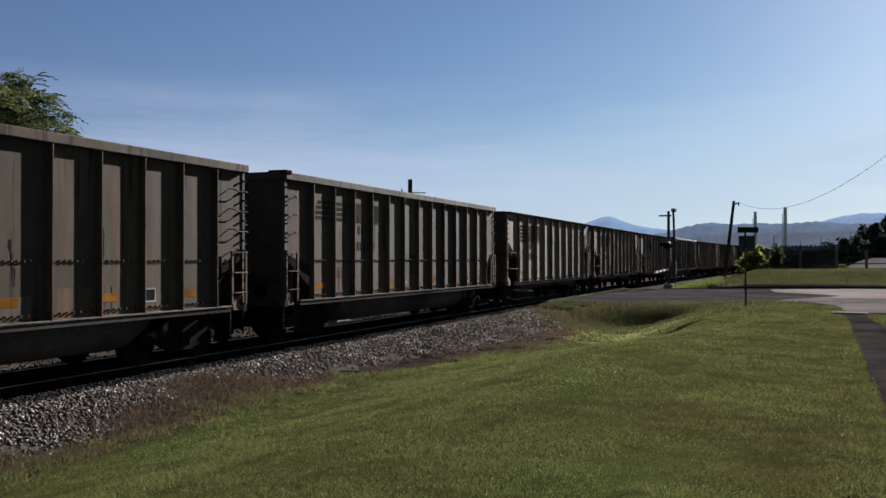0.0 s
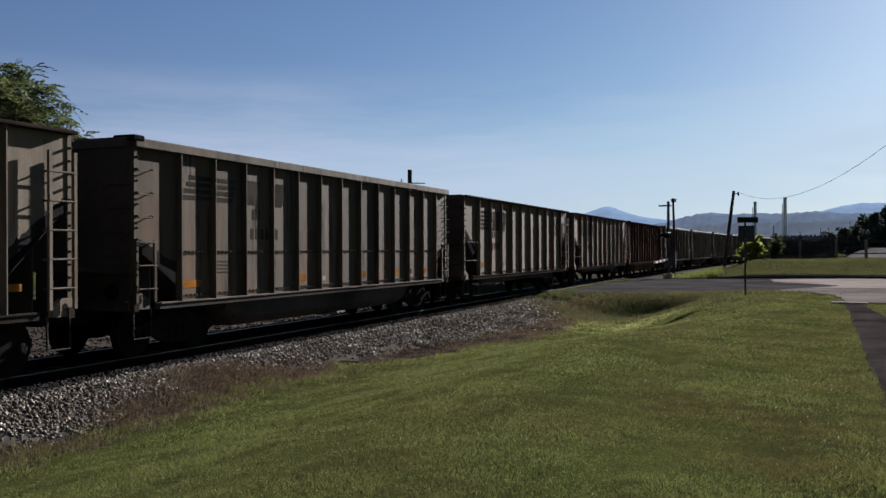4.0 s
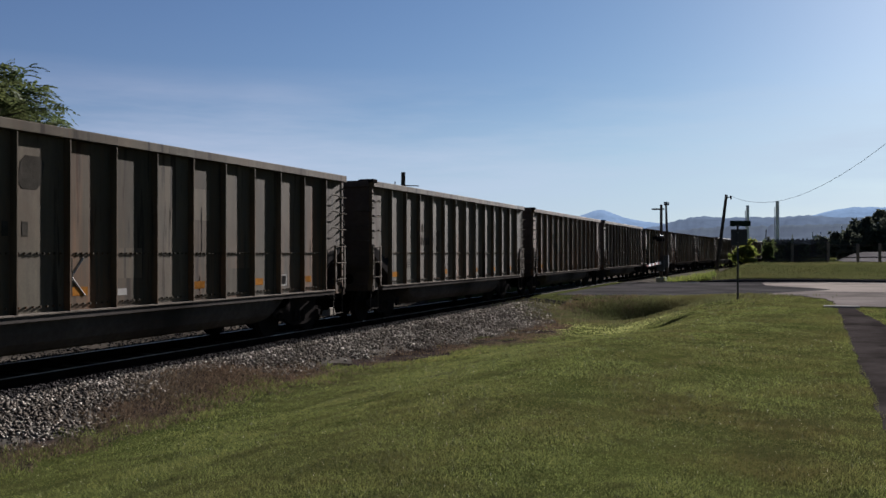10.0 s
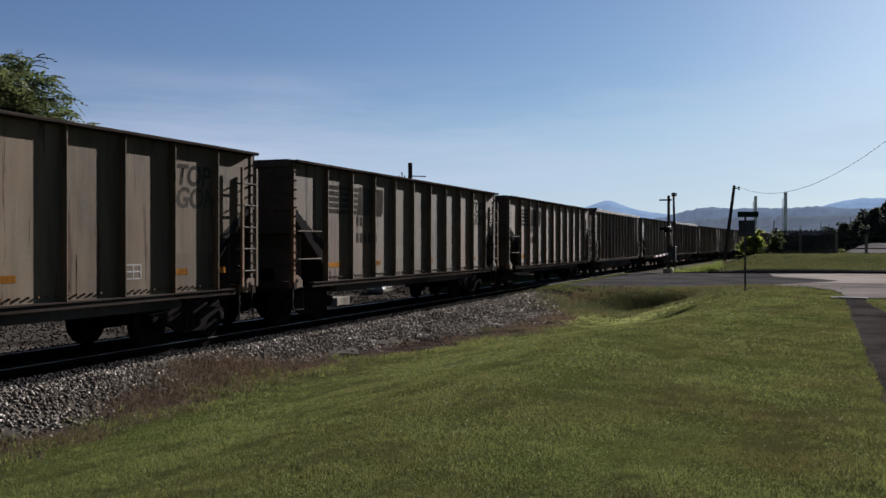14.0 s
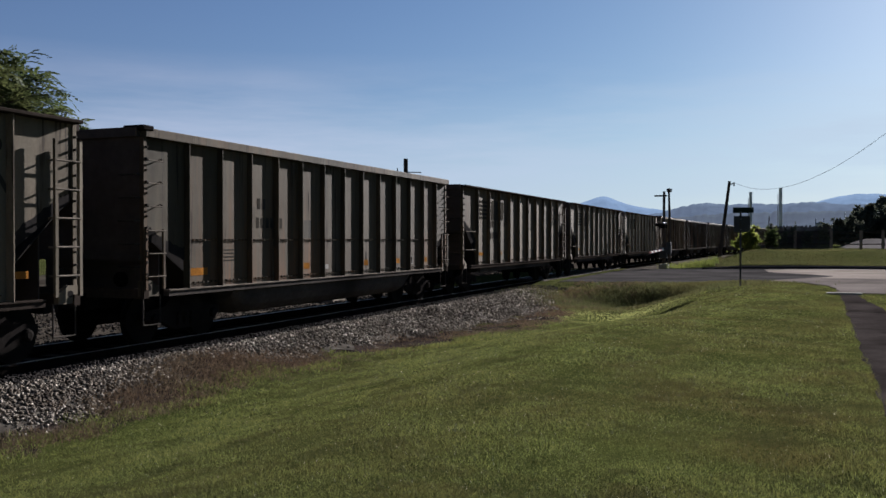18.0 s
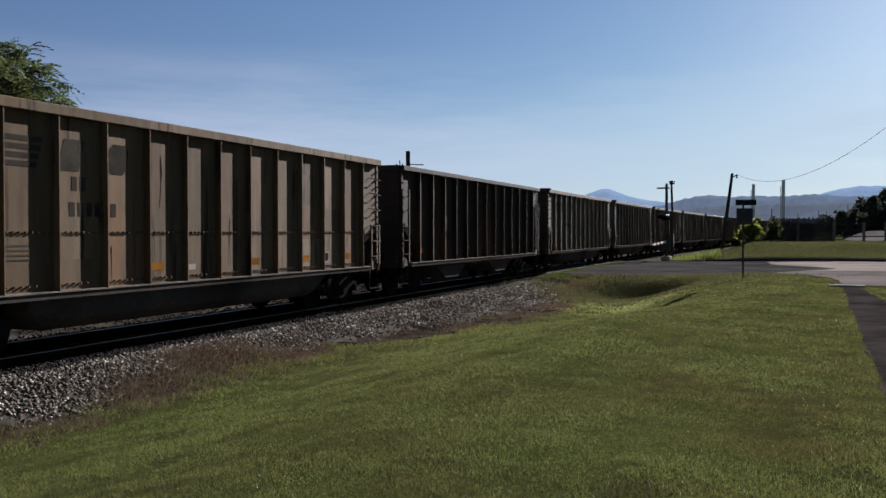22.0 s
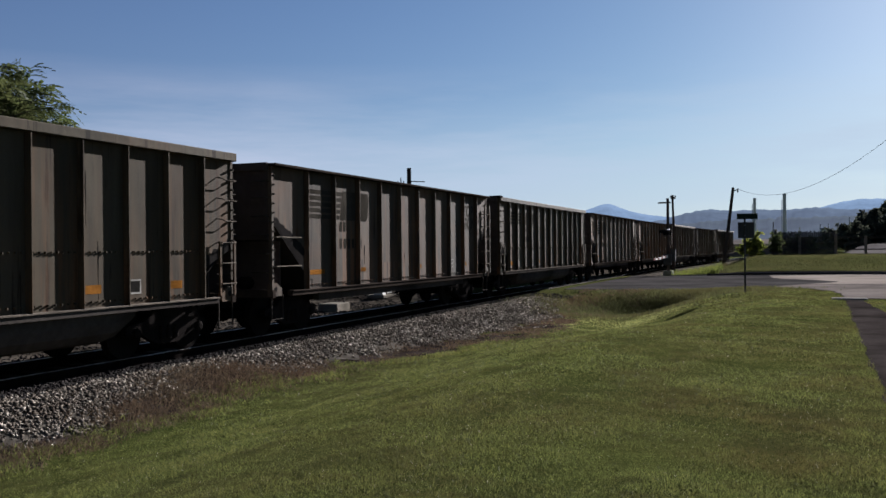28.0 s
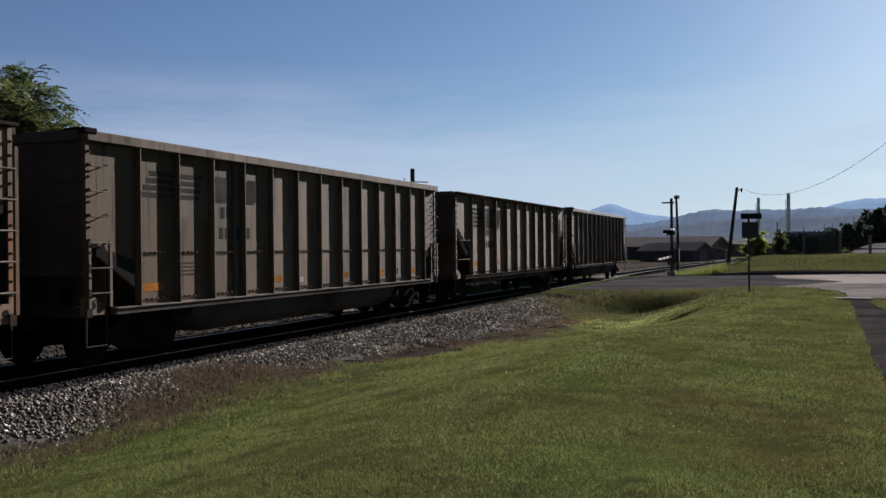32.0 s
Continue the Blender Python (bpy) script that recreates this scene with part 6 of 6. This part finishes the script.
def fence():
    t = thing("fence", pose(0, 0, 0), "dark screened fence with pale timber posts on the bank", "fence")
    a, b = Vector((-2.05, 85.2, 0)), Vector((16, 91.5, 0))
    spots = (0.0, 0.121, 0.2855, 0.421, 0.521, 0.65, 0.78, 0.9, 1.0)
    n = len(spots)
    rng = np.random.default_rng(77)
    at = [a.lerp(b, u) for u in spots]
    up = [float(ground_z(p.x, p.y)) for p in at]
    for i, (p, z) in enumerate(zip(at, up)):
        post = part("post", B(p.x - 0.12, p.x + 0.12, p.y - 0.12, p.y + 0.12, z - 0.1, z + (1.7 + 0.07 * math.sin(4.0 * i) if i else 2.0), bev=0.015), M_POST if i else M_WOOD, t)
        if i == 0:
            part("wire_arm", rod(bmesh.new(), [(p.x, p.y, z + 1.9), (p.x + 0.05, p.y, z + 2.9)], 0.045, 6), M_WOOD, post)
    for i in range(n - 1):
        p, q, zp, zq = at[i], at[i + 1], up[i], up[i + 1]
        for k in (0.45, 0.98, 1.5):
            part("rail", rod(bmesh.new(), [(p.x, p.y, zp + k), (q.x, q.y, zq + k)], 0.05, 6), M_WOOD, t)
        if i < 2:
            # upright dark slats fill the first bays, uneven at the top
            m = 18
            for k in range(m):
                u0, u1 = (k + 0.04) / m, (k + 0.96) / m
                c0, c1 = p.lerp(q, u0), p.lerp(q, u1)
                z = zp + (zq - zp) * u0
                h = 2.02 + 0.07 * math.sin(k * 2.7 + i)
                part("slat", extrude(bmesh.new(), [(c0.x, c0.y + 0.1), (c1.x, c1.y + 0.1), (c1.x, c1.y + 0.13), (c0.x, c0.y + 0.13)], "z", z - 0.02, z + h), M_MESH, t)
            # creeper hangs over the slats
            m = 700
            u, k = rng.random(m), rng.random(m) ** 0.6
            crest = 1.75 + 0.3 * np.sin(u * 9 + i * 2.1) + 0.2 * np.sin(u * 23 + i) + 0.1 * rng.standard_normal(m)
            c = np.stack([p.x + (q.x - p.x) * u, p.y + (q.y - p.y) * u + 0.1 * rng.standard_normal(m), zp + (zq - zp) * u + crest * k], -1)
            c = c[np.sin(u * 14 + 3 * i) + 1.2 * rng.random(m) > 0.35]
            tris("creeper", c[:, None, :] + rng.standard_normal((len(c), 3, 3)) * 0.09, M_LEAF_D, t)
    return t


fence()


def block(x, y, sx, sy, h, turn, label):
    z = float(ground_z(x, y))
    t = part("concrete_block", B(-sx / 2, sx / 2, -sy / 2, sy / 2, 0, h, bev=0.03), M_BLOCK)
    t.matrix_basis = pose(x, y, z - 0.02, 0, 0, turn)
    tagged(t, label, "concrete block", "blocks behind the railway")


block(-17.0, 31.7, 0.8, 1.25, 0.36, 4, "low pale concrete block lying behind the railway")
block(-18.2, 38.6, 0.9, 1.3, 0.16, -3, "flat tan concrete slab lying behind the railway")


def crate(x, y, turn):
    """A white crate with a lid, on the slab."""
    z = float(ground_z(x, y)) + 0.14
    t = thing("crate", pose(x, y, z, 0, 0, turn), "small white crate standing on a concrete slab", "crate", "crates behind the railway")
    part("body", B(-0.22, 0.22, -0.24, 0.24, 0, 0.2, bev=0.012), M_WHITE, t)
    part("lid", B(-0.24, 0.24, -0.26, 0.26, 0.2, 0.25, bev=0.01), M_WHITE, t)


crate(-18.15, 38.3, 6)
crate(-18.15, 38.95, -4)

motions()
